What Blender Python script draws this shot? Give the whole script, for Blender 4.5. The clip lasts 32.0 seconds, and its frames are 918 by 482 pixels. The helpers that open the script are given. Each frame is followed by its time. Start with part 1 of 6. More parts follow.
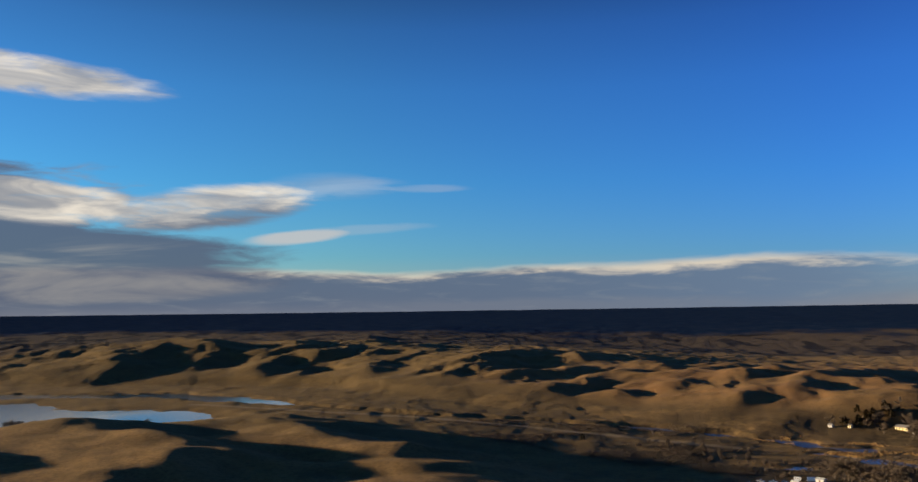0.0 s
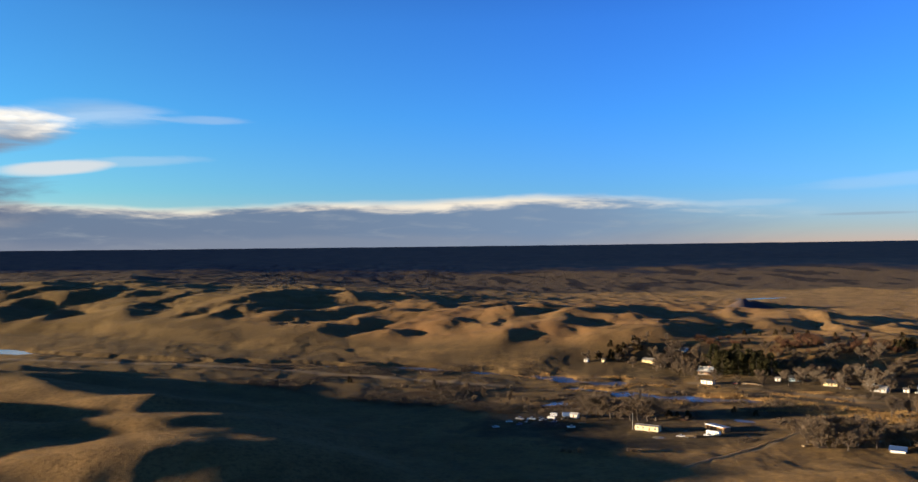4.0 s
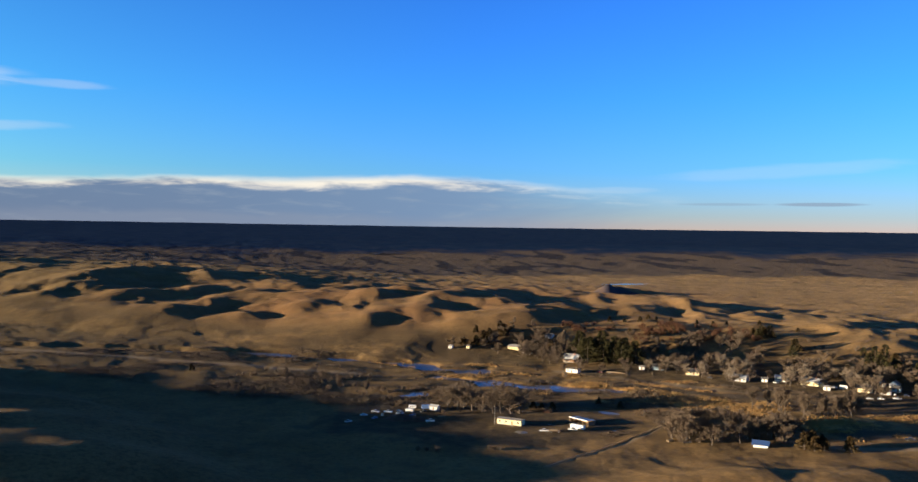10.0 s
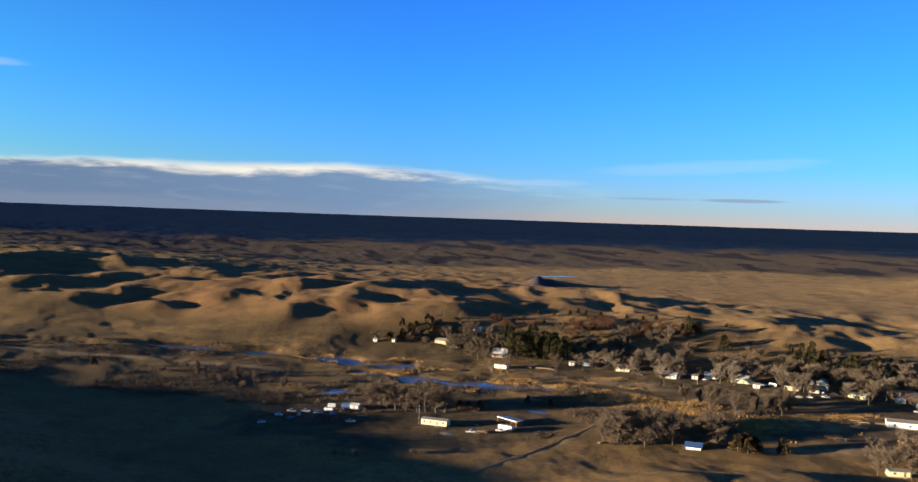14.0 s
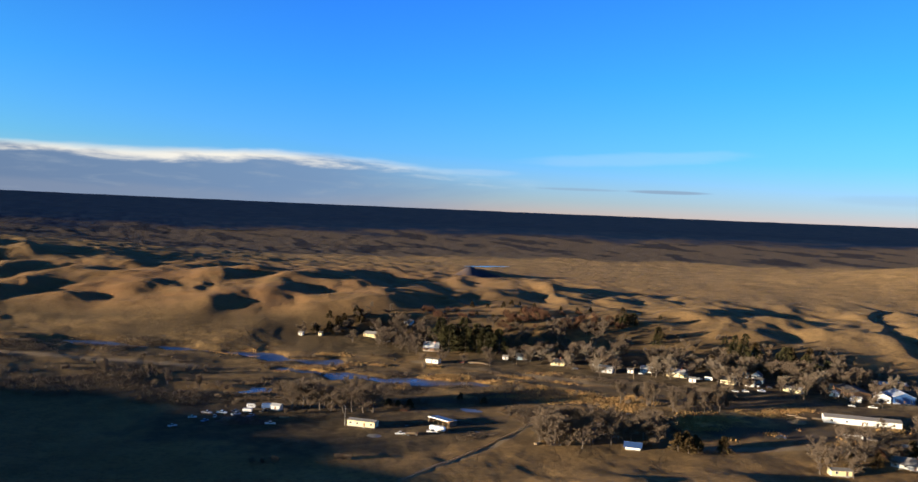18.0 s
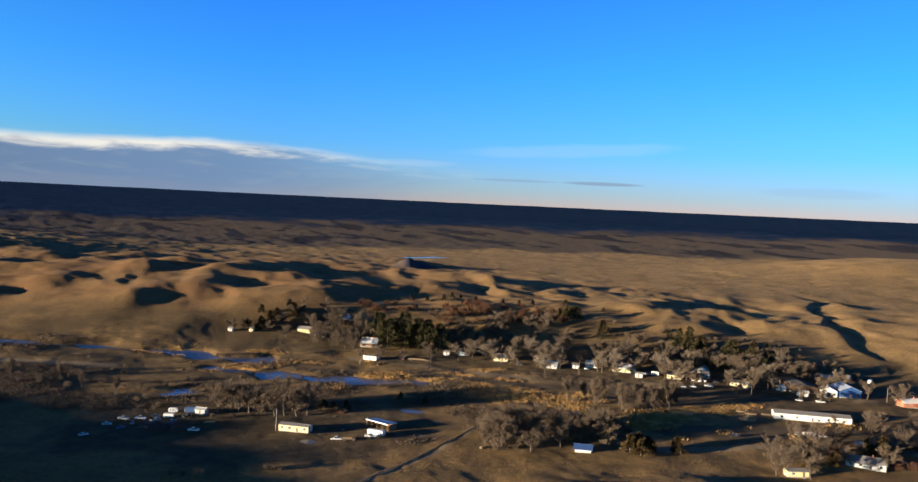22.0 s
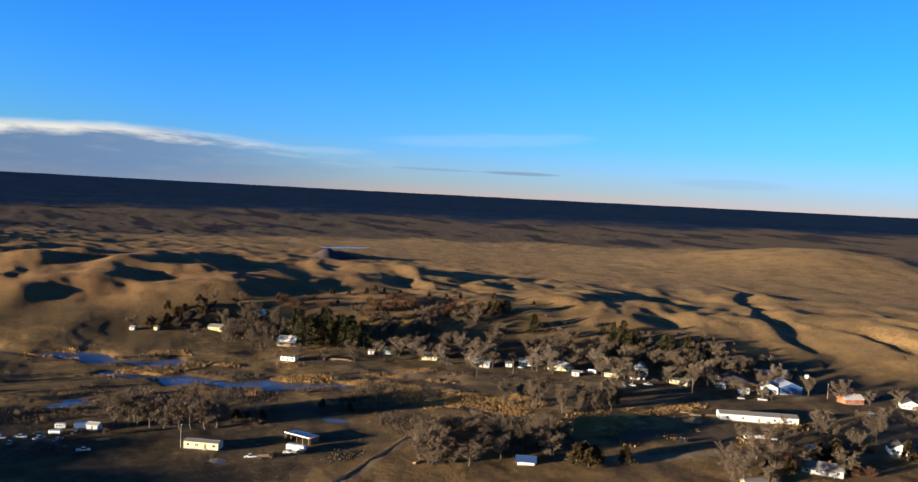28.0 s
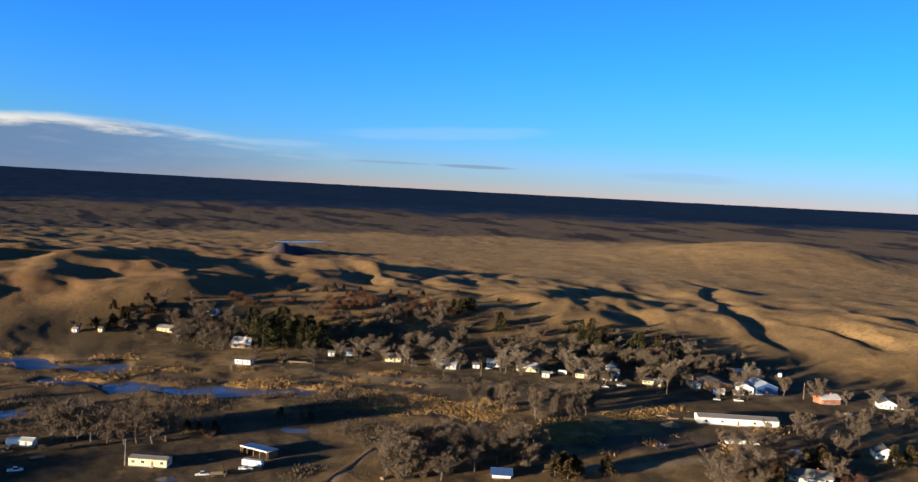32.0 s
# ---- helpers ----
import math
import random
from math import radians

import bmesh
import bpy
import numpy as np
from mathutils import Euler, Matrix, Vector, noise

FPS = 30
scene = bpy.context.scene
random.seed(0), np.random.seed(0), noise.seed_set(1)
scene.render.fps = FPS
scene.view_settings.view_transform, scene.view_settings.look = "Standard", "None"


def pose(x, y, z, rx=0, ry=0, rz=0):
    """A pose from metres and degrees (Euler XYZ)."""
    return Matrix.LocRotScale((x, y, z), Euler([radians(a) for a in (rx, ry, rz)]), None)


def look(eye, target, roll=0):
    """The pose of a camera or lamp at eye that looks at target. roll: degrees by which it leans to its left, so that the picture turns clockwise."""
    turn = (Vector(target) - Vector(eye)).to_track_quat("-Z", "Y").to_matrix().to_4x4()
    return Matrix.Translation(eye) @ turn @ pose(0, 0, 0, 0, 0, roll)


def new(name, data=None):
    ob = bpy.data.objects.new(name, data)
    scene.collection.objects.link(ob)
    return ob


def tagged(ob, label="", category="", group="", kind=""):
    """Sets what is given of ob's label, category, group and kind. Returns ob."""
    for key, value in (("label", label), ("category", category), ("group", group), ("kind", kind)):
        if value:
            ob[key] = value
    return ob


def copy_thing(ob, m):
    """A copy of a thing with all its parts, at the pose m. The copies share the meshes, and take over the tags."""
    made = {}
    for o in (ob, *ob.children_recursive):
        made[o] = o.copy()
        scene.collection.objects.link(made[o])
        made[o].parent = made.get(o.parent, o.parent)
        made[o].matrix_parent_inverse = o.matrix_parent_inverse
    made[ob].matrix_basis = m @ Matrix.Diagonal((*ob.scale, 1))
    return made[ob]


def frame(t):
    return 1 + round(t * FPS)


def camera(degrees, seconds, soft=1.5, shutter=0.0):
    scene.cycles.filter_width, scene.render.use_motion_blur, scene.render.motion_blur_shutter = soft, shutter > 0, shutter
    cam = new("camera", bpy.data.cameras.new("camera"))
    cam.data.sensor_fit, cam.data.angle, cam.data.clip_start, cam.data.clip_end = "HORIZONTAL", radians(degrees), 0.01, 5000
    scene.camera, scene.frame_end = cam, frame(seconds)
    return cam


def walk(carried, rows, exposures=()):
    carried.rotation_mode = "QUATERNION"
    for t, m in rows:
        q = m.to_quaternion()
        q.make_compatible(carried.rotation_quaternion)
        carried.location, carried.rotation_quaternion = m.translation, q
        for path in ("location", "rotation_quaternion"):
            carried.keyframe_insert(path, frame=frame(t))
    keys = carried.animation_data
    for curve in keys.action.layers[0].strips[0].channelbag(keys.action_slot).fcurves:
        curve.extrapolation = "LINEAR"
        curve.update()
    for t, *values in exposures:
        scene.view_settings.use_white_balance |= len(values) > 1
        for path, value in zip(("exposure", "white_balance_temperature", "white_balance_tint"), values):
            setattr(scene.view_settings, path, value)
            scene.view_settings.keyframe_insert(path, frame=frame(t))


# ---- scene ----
# Low winter sun over a prairie river valley, seen from a slow drone.
PATH = (
    (0.0, 0.17, 0.08, 111.89, -0.004, 5.035, -0.801),
    (0.5, 1.88, 3.72, 112.46, -4.346, 3.870, -1.344),
    (1.0, 3.67, 7.24, 112.92, -5.631, 2.983, -1.460),
    (1.5, 5.57, 10.62, 113.21, -7.508, 2.394, -1.545),
    (2.0, 7.52, 13.96, 113.42, -9.246, 2.185, -1.388),
    (2.5, 9.46, 17.34, 113.58, -11.587, 1.995, -0.979),
    (3.0, 11.30, 20.76, 113.68, -13.447, 1.607, -0.900),
    (3.5, 13.11, 24.14, 113.72, -14.151, 1.043, -0.738),
    (5.5, 20.24, 37.67, 113.75, -16.551, 0.268, -0.482),
    (6.0, 22.03, 41.01, 113.72, -17.777, 0.315, -0.159),
    (6.5, 23.80, 44.30, 113.67, -18.871, 0.206, 0.044),
    (7.0, 25.53, 47.58, 113.60, -19.217, 0.021, 0.231),
    (7.5, 27.22, 50.84, 113.49, -19.424, -0.145, 0.247),
    (8.0, 28.94, 54.09, 113.39, -20.074, -0.281, 0.302),
    (8.5, 30.73, 57.27, 113.32, -20.844, -0.343, 0.396),
    (9.0, 32.58, 60.38, 113.26, -21.706, -0.428, 0.494),
    (9.5, 34.42, 63.45, 113.25, -22.364, -0.550, 0.773),
    (10.0, 36.19, 66.55, 113.28, -23.136, -0.637, 0.851),
    (10.5, 37.92, 69.63, 113.31, -23.590, -0.707, 1.121),
    (11.0, 39.63, 72.74, 113.29, -24.050, -0.806, 1.145),
    (11.5, 41.37, 75.83, 113.25, -24.499, -0.891, 1.115),
    (12.0, 43.12, 79.01, 113.17, -25.175, -0.990, 1.195),
    (12.5, 44.90, 82.22, 113.11, -25.874, -1.036, 1.298),
    (13.0, 46.68, 85.42, 113.06, -26.569, -1.099, 1.533),
    (13.5, 48.49, 88.55, 113.07, -27.304, -1.169, 1.751),
    (14.0, 50.25, 91.66, 113.12, -27.838, -1.220, 1.926),
    (14.5, 51.95, 94.72, 113.19, -28.380, -1.319, 1.893),
    (16.5, 58.74, 106.68, 113.31, -30.740, -1.620, 2.212),
    (17.0, 60.48, 109.75, 113.22, -31.429, -1.654, 2.372),
    (17.5, 62.24, 112.89, 113.06, -31.994, -1.716, 2.424),
    (18.0, 63.98, 115.99, 112.92, -32.492, -1.788, 2.403),
    (18.5, 65.74, 119.00, 112.79, -32.991, -1.838, 2.385),
    (19.0, 67.43, 122.02, 112.70, -33.597, -1.908, 2.374),
    (19.5, 69.03, 125.03, 112.70, -34.085, -2.038, 2.425),
    (20.0, 70.68, 128.04, 112.67, -34.615, -2.070, 2.508),
    (20.5, 72.42, 131.06, 112.58, -35.220, -2.128, 2.594),
    (21.0, 74.14, 134.15, 112.46, -35.749, -2.157, 2.627),
    (21.5, 75.87, 137.32, 112.32, -36.262, -2.217, 2.682),
    (22.0, 77.56, 140.49, 112.18, -36.763, -2.238, 2.636),
    (22.5, 79.22, 143.49, 112.06, -37.246, -2.321, 2.657),
    (23.0, 80.88, 146.38, 111.95, -37.651, -2.391, 2.627),
    (23.5, 82.62, 149.27, 111.85, -38.158, -2.414, 2.757),
    (24.0, 84.35, 152.25, 111.80, -38.646, -2.429, 2.830),
    (24.5, 85.97, 155.35, 111.78, -39.273, -2.447, 2.871),
    (25.0, 87.54, 158.45, 111.78, -39.777, -2.454, 2.890),
    (25.5, 89.16, 161.53, 111.79, -40.287, -2.533, 2.834),
    (27.5, 95.88, 173.45, 111.81, -41.977, -2.709, 2.906),
    (28.0, 97.53, 176.49, 111.81, -42.336, -2.729, 2.950),
    (28.5, 99.21, 179.50, 111.77, -42.823, -2.747, 3.013),
    (29.0, 100.95, 182.48, 111.73, -43.257, -2.761, 2.970),
    (29.5, 102.61, 185.48, 111.73, -43.647, -2.800, 2.943),
    (30.0, 104.26, 188.41, 111.76, -43.928, -2.863, 2.966),
    (30.5, 105.87, 191.28, 111.81, -44.281, -2.951, 2.938),
    (31.0, 107.49, 194.14, 111.86, -44.627, -3.013, 3.021),
    (31.5, 109.08, 197.01, 111.94, -44.945, -3.033, 3.074),
    (32.0, 110.63, 199.86, 112.05, -45.350, -3.041, 3.039),
)

cam = camera(56.86, 32.0, soft=1.5)


def aim(x, y, z, yaw, pitch, roll):
    return pose(x, y, z, 90 + pitch, 0, yaw) @ pose(0, 0, 0, 0, 0, roll)


EXPOSURE = ((0.0, 0.97, 7300, 10), (0.5, 1.13, 7400, 10), (1.5, 1.36, 7500, 10), (3.0, 1.43, 7350, 10), (6.0, 1.54, 7100, 10), (14.0, 1.55, 6600, 8), (24.0, 1.46, 6400, 8), (32.0, 1.40, 6300, 8))
walk(cam, [(r[0], aim(*r[1:])) for r in PATH], EXPOSURE)

# ---- light ----
SUN_AZ, SUN_EL = 279.0, 5.2
to_sun = Vector((math.sin(radians(SUN_AZ)) * math.cos(radians(SUN_EL)), math.cos(radians(SUN_AZ)) * math.cos(radians(SUN_EL)), math.sin(radians(SUN_EL))))
sun_data = bpy.data.lights.new("sun", "SUN")
sun_data.energy, sun_data.angle, sun_data.color = 5.0, radians(1.2), (1.0, 0.80, 0.56)
sun = new("sun", sun_data)
sun.matrix_world = look((0, 0, 0), tuple(-to_sun))
sun.location = (-900, 150, 400)


class Nodes:
    """Short-hand for a node tree."""

    def __init__(self, tree):
        self.tree = tree
        tree.nodes.clear()

    def add(self, kind, **settings):
        node = self.tree.nodes.new(kind)
        for key, value in settings.items():
            setattr(node, key, value)
        return node

    def put(self, socket, value):
        if isinstance(value, bpy.types.NodeSocket):
            self.tree.links.new(value, socket)
        else:
            socket.default_value = value

    def math(self, op, a, b=0.0, c=None, clamp=False):
        node = self.add("ShaderNodeMath", operation=op, use_clamp=clamp)
        self.put(node.inputs[0], a)
        self.put(node.inputs[1], b)
        if c is not None:
            self.put(node.inputs[2], c)
        return node.outputs[0]

    def step(self, value, low, high, to_low=0.0, to_high=1.0):
        node = self.add("ShaderNodeMapRange", interpolation_type="SMOOTHSTEP")
        for i, v in enumerate((value, low, high, to_low, to_high)):
            self.put(node.inputs[i], v)
        return node.outputs[0]

    def mix(self, factor, a, b, blend="MIX"):
        node = self.add("ShaderNodeMix", data_type="RGBA", blend_type=blend)
        self.put(node.inputs[0], factor)
        self.put(node.inputs[6], a)
        self.put(node.inputs[7], b)
        return node.outputs[2]

    def noise(self, vector, scale, detail=4.0, rough=0.55, distort=0.0):
        node = self.add("ShaderNodeTexNoise")
        if vector is not None:
            self.put(node.inputs["Vector"], vector)
        node.inputs["Scale"].default_value, node.inputs["Detail"].default_value = scale, detail
        node.inputs["Roughness"].default_value, node.inputs["Distortion"].default_value = rough, distort
        return node.outputs[0]


def rgb(r, g, b):
    return (r, g, b, 1.0)


world = bpy.data.worlds.new("world")
scene.world = world
world.use_nodes = True
n = Nodes(world.node_tree)
sky = n.add("ShaderNodeTexSky", sky_type="NISHITA", sun_disc=False, sun_elevation=radians(SUN_EL), sun_rotation=radians(SUN_AZ))
sky.altitude, sky.air_density, sky.dust_density, sky.ozone_density = 800, 1.0, 0.3, 2.0

# deep blue above, pale near the horizon; darker towards the zenith
way = n.add("ShaderNodeTexCoord").outputs["Generated"]
split = n.add("ShaderNodeSeparateXYZ")
n.put(split.inputs[0], way)
azimuth = n.math("MULTIPLY", n.math("ARCTAN2", split.outputs[0], split.outputs[1]), 57.2958)
rise = n.math("MULTIPLY", n.math("ARCSINE", split.outputs[2]), 57.2958)


def ramp(value, low, high, stops, smooth_steps=True):
    """Values or colours at places between low and high."""
    node = n.add("ShaderNodeValToRGB")
    node.color_ramp.interpolation = "EASE" if smooth_steps else "LINEAR"
    n.put(node.inputs[0], n.math("DIVIDE", n.math("SUBTRACT", value, low), high - low, clamp=True))
    for i, (at, colour) in enumerate(stops):
        element = node.color_ramp.elements[i] if i < 2 else node.color_ramp.elements.new(1.0)
        element.position = (at - low) / (high - low)
        element.color = colour if isinstance(colour, tuple) else (colour, colour, colour, 1)
    return node.outputs[0]


TINT = ((0, rgb(1.15, 1.14, 2.8)), (1.2, rgb(0.78, 1.1, 2.7)), (4, rgb(0.43, 1.12, 2.8)), (9, rgb(0.28, 1.12, 2.95)), (15, rgb(0.25, 1.02, 2.85)), (19, rgb(0.22, 0.82, 2.4)), (26, rgb(0.13, 0.23, 0.58)), (60, rgb(0.055, 0.065, 0.13)))
clear = n.mix(1.0, sky.outputs[0], ramp(rise, 0, 60, TINT, False), "MULTIPLY")
clear = n.mix(1.0, clear, ramp(azimuth, -60, 90, ((-60, rgb(1.5, 1.33, 0.86)), (-8, rgb(1.4, 1.25, 0.88)), (8, rgb(1.22, 1.15, 0.97)), (24, rgb(1.03, 1.04, 1.03)), (48, rgb(1.05, 1.05, 1.04)), (90, rgb(0.95, 1.0, 1.06))), False), "MULTIPLY")

# clouds: flat streaks, drawn out level
flat = n.add("ShaderNodeCombineXYZ")
n.put(flat.inputs[0], n.math("MULTIPLY", azimuth, 0.075))
n.put(flat.inputs[1], n.math("MULTIPLY", rise, 0.42))
streak, curl, wisp = n.noise(flat.outputs[0], 1.0, 6, 0.55, 0.6), n.noise(flat.outputs[0], 3.2, 6, 0.6, 0.4), n.noise(flat.outputs[0], 0.7, 5, 0.5, 1.2)
puff = n.math("SUBTRACT", curl, 0.5)


def oval(az, el, wide, tall, edge=0.5, tilt=0.0, rough=0.9):
    """How far a direction lies inside a ragged oval, 0 to 1."""
    da = n.math("SUBTRACT", azimuth, az)
    de = n.math("SUBTRACT", n.math("SUBTRACT", rise, el), n.math("MULTIPLY", da, tilt))
    r = n.math("ADD", n.math("POWER", n.math("ABSOLUTE", n.math("DIVIDE", da, wide)), 2.0), n.math("POWER", n.math("ABSOLUTE", n.math("DIVIDE", de, tall)), 2.0))
    r = n.math("ADD", r, n.math("MULTIPLY", puff, -2.2 * rough))
    return n.step(r, 1.0 + edge, 1.0 - edge, 0.0, 1.0)


BANK_TOP = ((-60, 0.34), (-30, 0.32), (-16.4, 0.33), (-3.3, 0.285), (4.6, 0.33), (12.3, 0.33), (19.5, 0.37), (26.5, 0.34), (31.2, 0.29), (36, 0.25), (42, 0.22), (60, 0.2))
top = n.math("MULTIPLY", ramp(azimuth, -60, 60, BANK_TOP, False), 10.0)
under = n.math("ADD", n.math("SUBTRACT", top, rise), n.math("MULTIPLY", puff, 0.55))
fade = n.step(n.math("ADD", azimuth, n.math("MULTIPLY", n.math("SUBTRACT", streak, 0.5), 14.0)), 39.0, 20.0)
bank = n.math("MULTIPLY", n.step(under, -0.25, 0.35), fade)
glow = n.math("ADD", under, n.math("ADD", n.math("MULTIPLY", n.math("SUBTRACT", streak, 0.5), 2.6), n.math("MULTIPLY", puff, 0.8)))
shade = n.step(glow, -0.05, 0.6)
low_band = n.math("MULTIPLY", n.step(n.math("ADD", rise, n.math("MULTIPLY", n.math("SUBTRACT", streak, 0.5), 2.4)), 1.3, 0.5), 0.4)
bank_tone = n.mix(shade, rgb(6.2, 5.8, 5.2), n.mix(ramp(azimuth, -30, 35, ((-30, 0.0), (5, 0.3), (35, 1.0)), False), rgb(0.8, 1.15, 2.0), rgb(1.35, 2.2, 3.6)))
bank_tone = n.mix(n.math("MULTIPLY", n.step(curl, 0.5, 0.75), 0.35), bank_tone, rgb(2.4, 2.8, 3.4))
bank_tone = n.mix(low_band, bank_tone, rgb(1.7, 2.0, 2.7))
result = n.mix(n.math("MULTIPLY", bank, 0.96), clear, bank_tone)
# the dark mass to the west, with lit heads
mass = n.math("MAXIMUM", oval(-30, 4.4, 17, 1.7, 0.35, -0.02, 0.5), n.math("MAXIMUM", oval(-44, 6.0, 22, 4.5, 0.4), oval(-26, 2.6, 14, 1.5, 0.4, 0, 0.4)))
heads = n.math("MAXIMUM", oval(-16.5, 7.2, 6.2, 1.35, 0.5, 0.11, 0.5), n.math("MAXIMUM", oval(-27, 7.3, 6.5, 1.2, 0.5, -0.06, 0.6), oval(-29, 14.9, 8.5, 1.1, 0.6, -0.05, 0.7)))
heads = n.math("MAXIMUM", heads, n.math("MULTIPLY", oval(-8.5, 8.6, 4.0, 0.7, 0.9, 0.04, 1.2), 0.2))
grey_under = n.math("MULTIPLY", n.step(n.math("ADD", n.math("SUBTRACT", rise, n.math("MULTIPLY", n.math("ADD", azimuth, 16), 0.14)), n.math("MULTIPLY", puff, 2.5)), 7.3, 6.2), n.step(rise, 12, 10))
body_light = n.mix(n.step(n.noise(flat.outputs[0], 1.7, 5, 0.5, 0.8), 0.34, 0.70), rgb(2.9, 3.2, 3.8), rgb(8.0, 7.7, 7.2))
head_tone = n.mix(grey_under, body_light, rgb(1.5, 1.75, 2.4))
result = n.mix(n.math("MULTIPLY", mass, 0.93), result, n.mix(n.step(streak, 0.45, 0.68), rgb(0.82, 1.15, 1.95), rgb(2.5, 2.6, 2.9)))
result = n.mix(n.math("MULTIPLY", heads, n.step(curl, 0.25, 0.55, 0.55, 0.95)), result, head_tone)
# thin cirrus and a dark sliver
thin = n.math("MAXIMUM", n.math("MULTIPLY", oval(44, 4.1, 6.5, 0.4, 0.9, 0.05, 1.0), 0.15), n.math("MULTIPLY", oval(-9, 9.0, 3.0, 0.6, 0.9), 0.12))
thin = n.math("MAXIMUM", thin, n.math("MULTIPLY", oval(-2, 8.6, 2.5, 0.25, 0.8), 0.22))
thin = n.math("MAXIMUM", thin, n.math("MULTIPLY", oval(-7, 5.8, 5, 0.3, 0.9, 0.06, 1.2), 0.22))
thin = n.math("MAXIMUM", thin, n.math("MULTIPLY", oval(33.5, 2.9, 2.4, 0.2, 0.9), 0.16))
thin = n.math("MAXIMUM", thin, n.math("MULTIPLY", oval(-10.8, 5.35, 3.2, 0.42, 0.6, 0.09, 0.5), 0.8))
result = n.mix(thin, result, rgb(5.0, 5.2, 5.6))
sliver = n.math("MAXIMUM", n.math("MULTIPLY", oval(46.2, 2.0, 2.5, 0.12, 0.6, 0.0, 0.5), 0.55), n.math("MULTIPLY", oval(60, 1.9, 3.5, 0.3, 0.9), 0.12))
sliver = n.math("MAXIMUM", sliver, n.math("MULTIPLY", oval(40.5, 2.0, 2.6, 0.10, 0.7), 0.3))
result = n.mix(sliver, result, rgb(1.5, 1.75, 2.5))
# below the horizon: dull earth
result = n.mix(n.step(rise, -0.4, -2.0), result, rgb(0.35, 0.3, 0.25))

back = n.add("ShaderNodeBackground")
n.put(back.inputs[0], result)
back.inputs[1].default_value = 0.055
out = n.add("ShaderNodeOutputWorld")
n.put(out.inputs[0], back.outputs[0])

# ---- materials ----


def material(name):
    mat = bpy.data.materials.new(name)
    mat.use_nodes = True
    return mat, Nodes(mat.node_tree)


def finish(mat, m, colour, rough=0.9, metal=0.0, bump=None, strength=0.3, distance=0.2, specular=0.2, sheen=None):
    shader, end = m.add("ShaderNodeBsdfPrincipled"), m.add("ShaderNodeOutputMaterial")
    m.put(shader.inputs["Base Color"], colour)
    m.put(shader.inputs["Roughness"], rough)
    m.put(shader.inputs["Metallic"], metal)
    m.put(shader.inputs["Specular IOR Level"], specular)
    if sheen is not None:
        m.put(shader.inputs["Sheen Weight"], sheen)
        shader.inputs["Sheen Roughness"].default_value = 0.5
        shader.inputs["Sheen Tint"].default_value = rgb(1.0, 0.78, 0.45)
    if bump is not None:
        b = m.add("ShaderNodeBump")
        b.inputs["Distance"].default_value = distance
        m.put(b.inputs["Strength"], strength)
        m.put(b.inputs["Height"], bump)
        m.put(shader.inputs["Normal"], b.outputs[0])
    m.put(end.inputs[0], shader.outputs[0])
    return mat


def attribute(m, name):
    node = m.add("ShaderNodeAttribute", attribute_name=name)
    return node.outputs["Fac"]


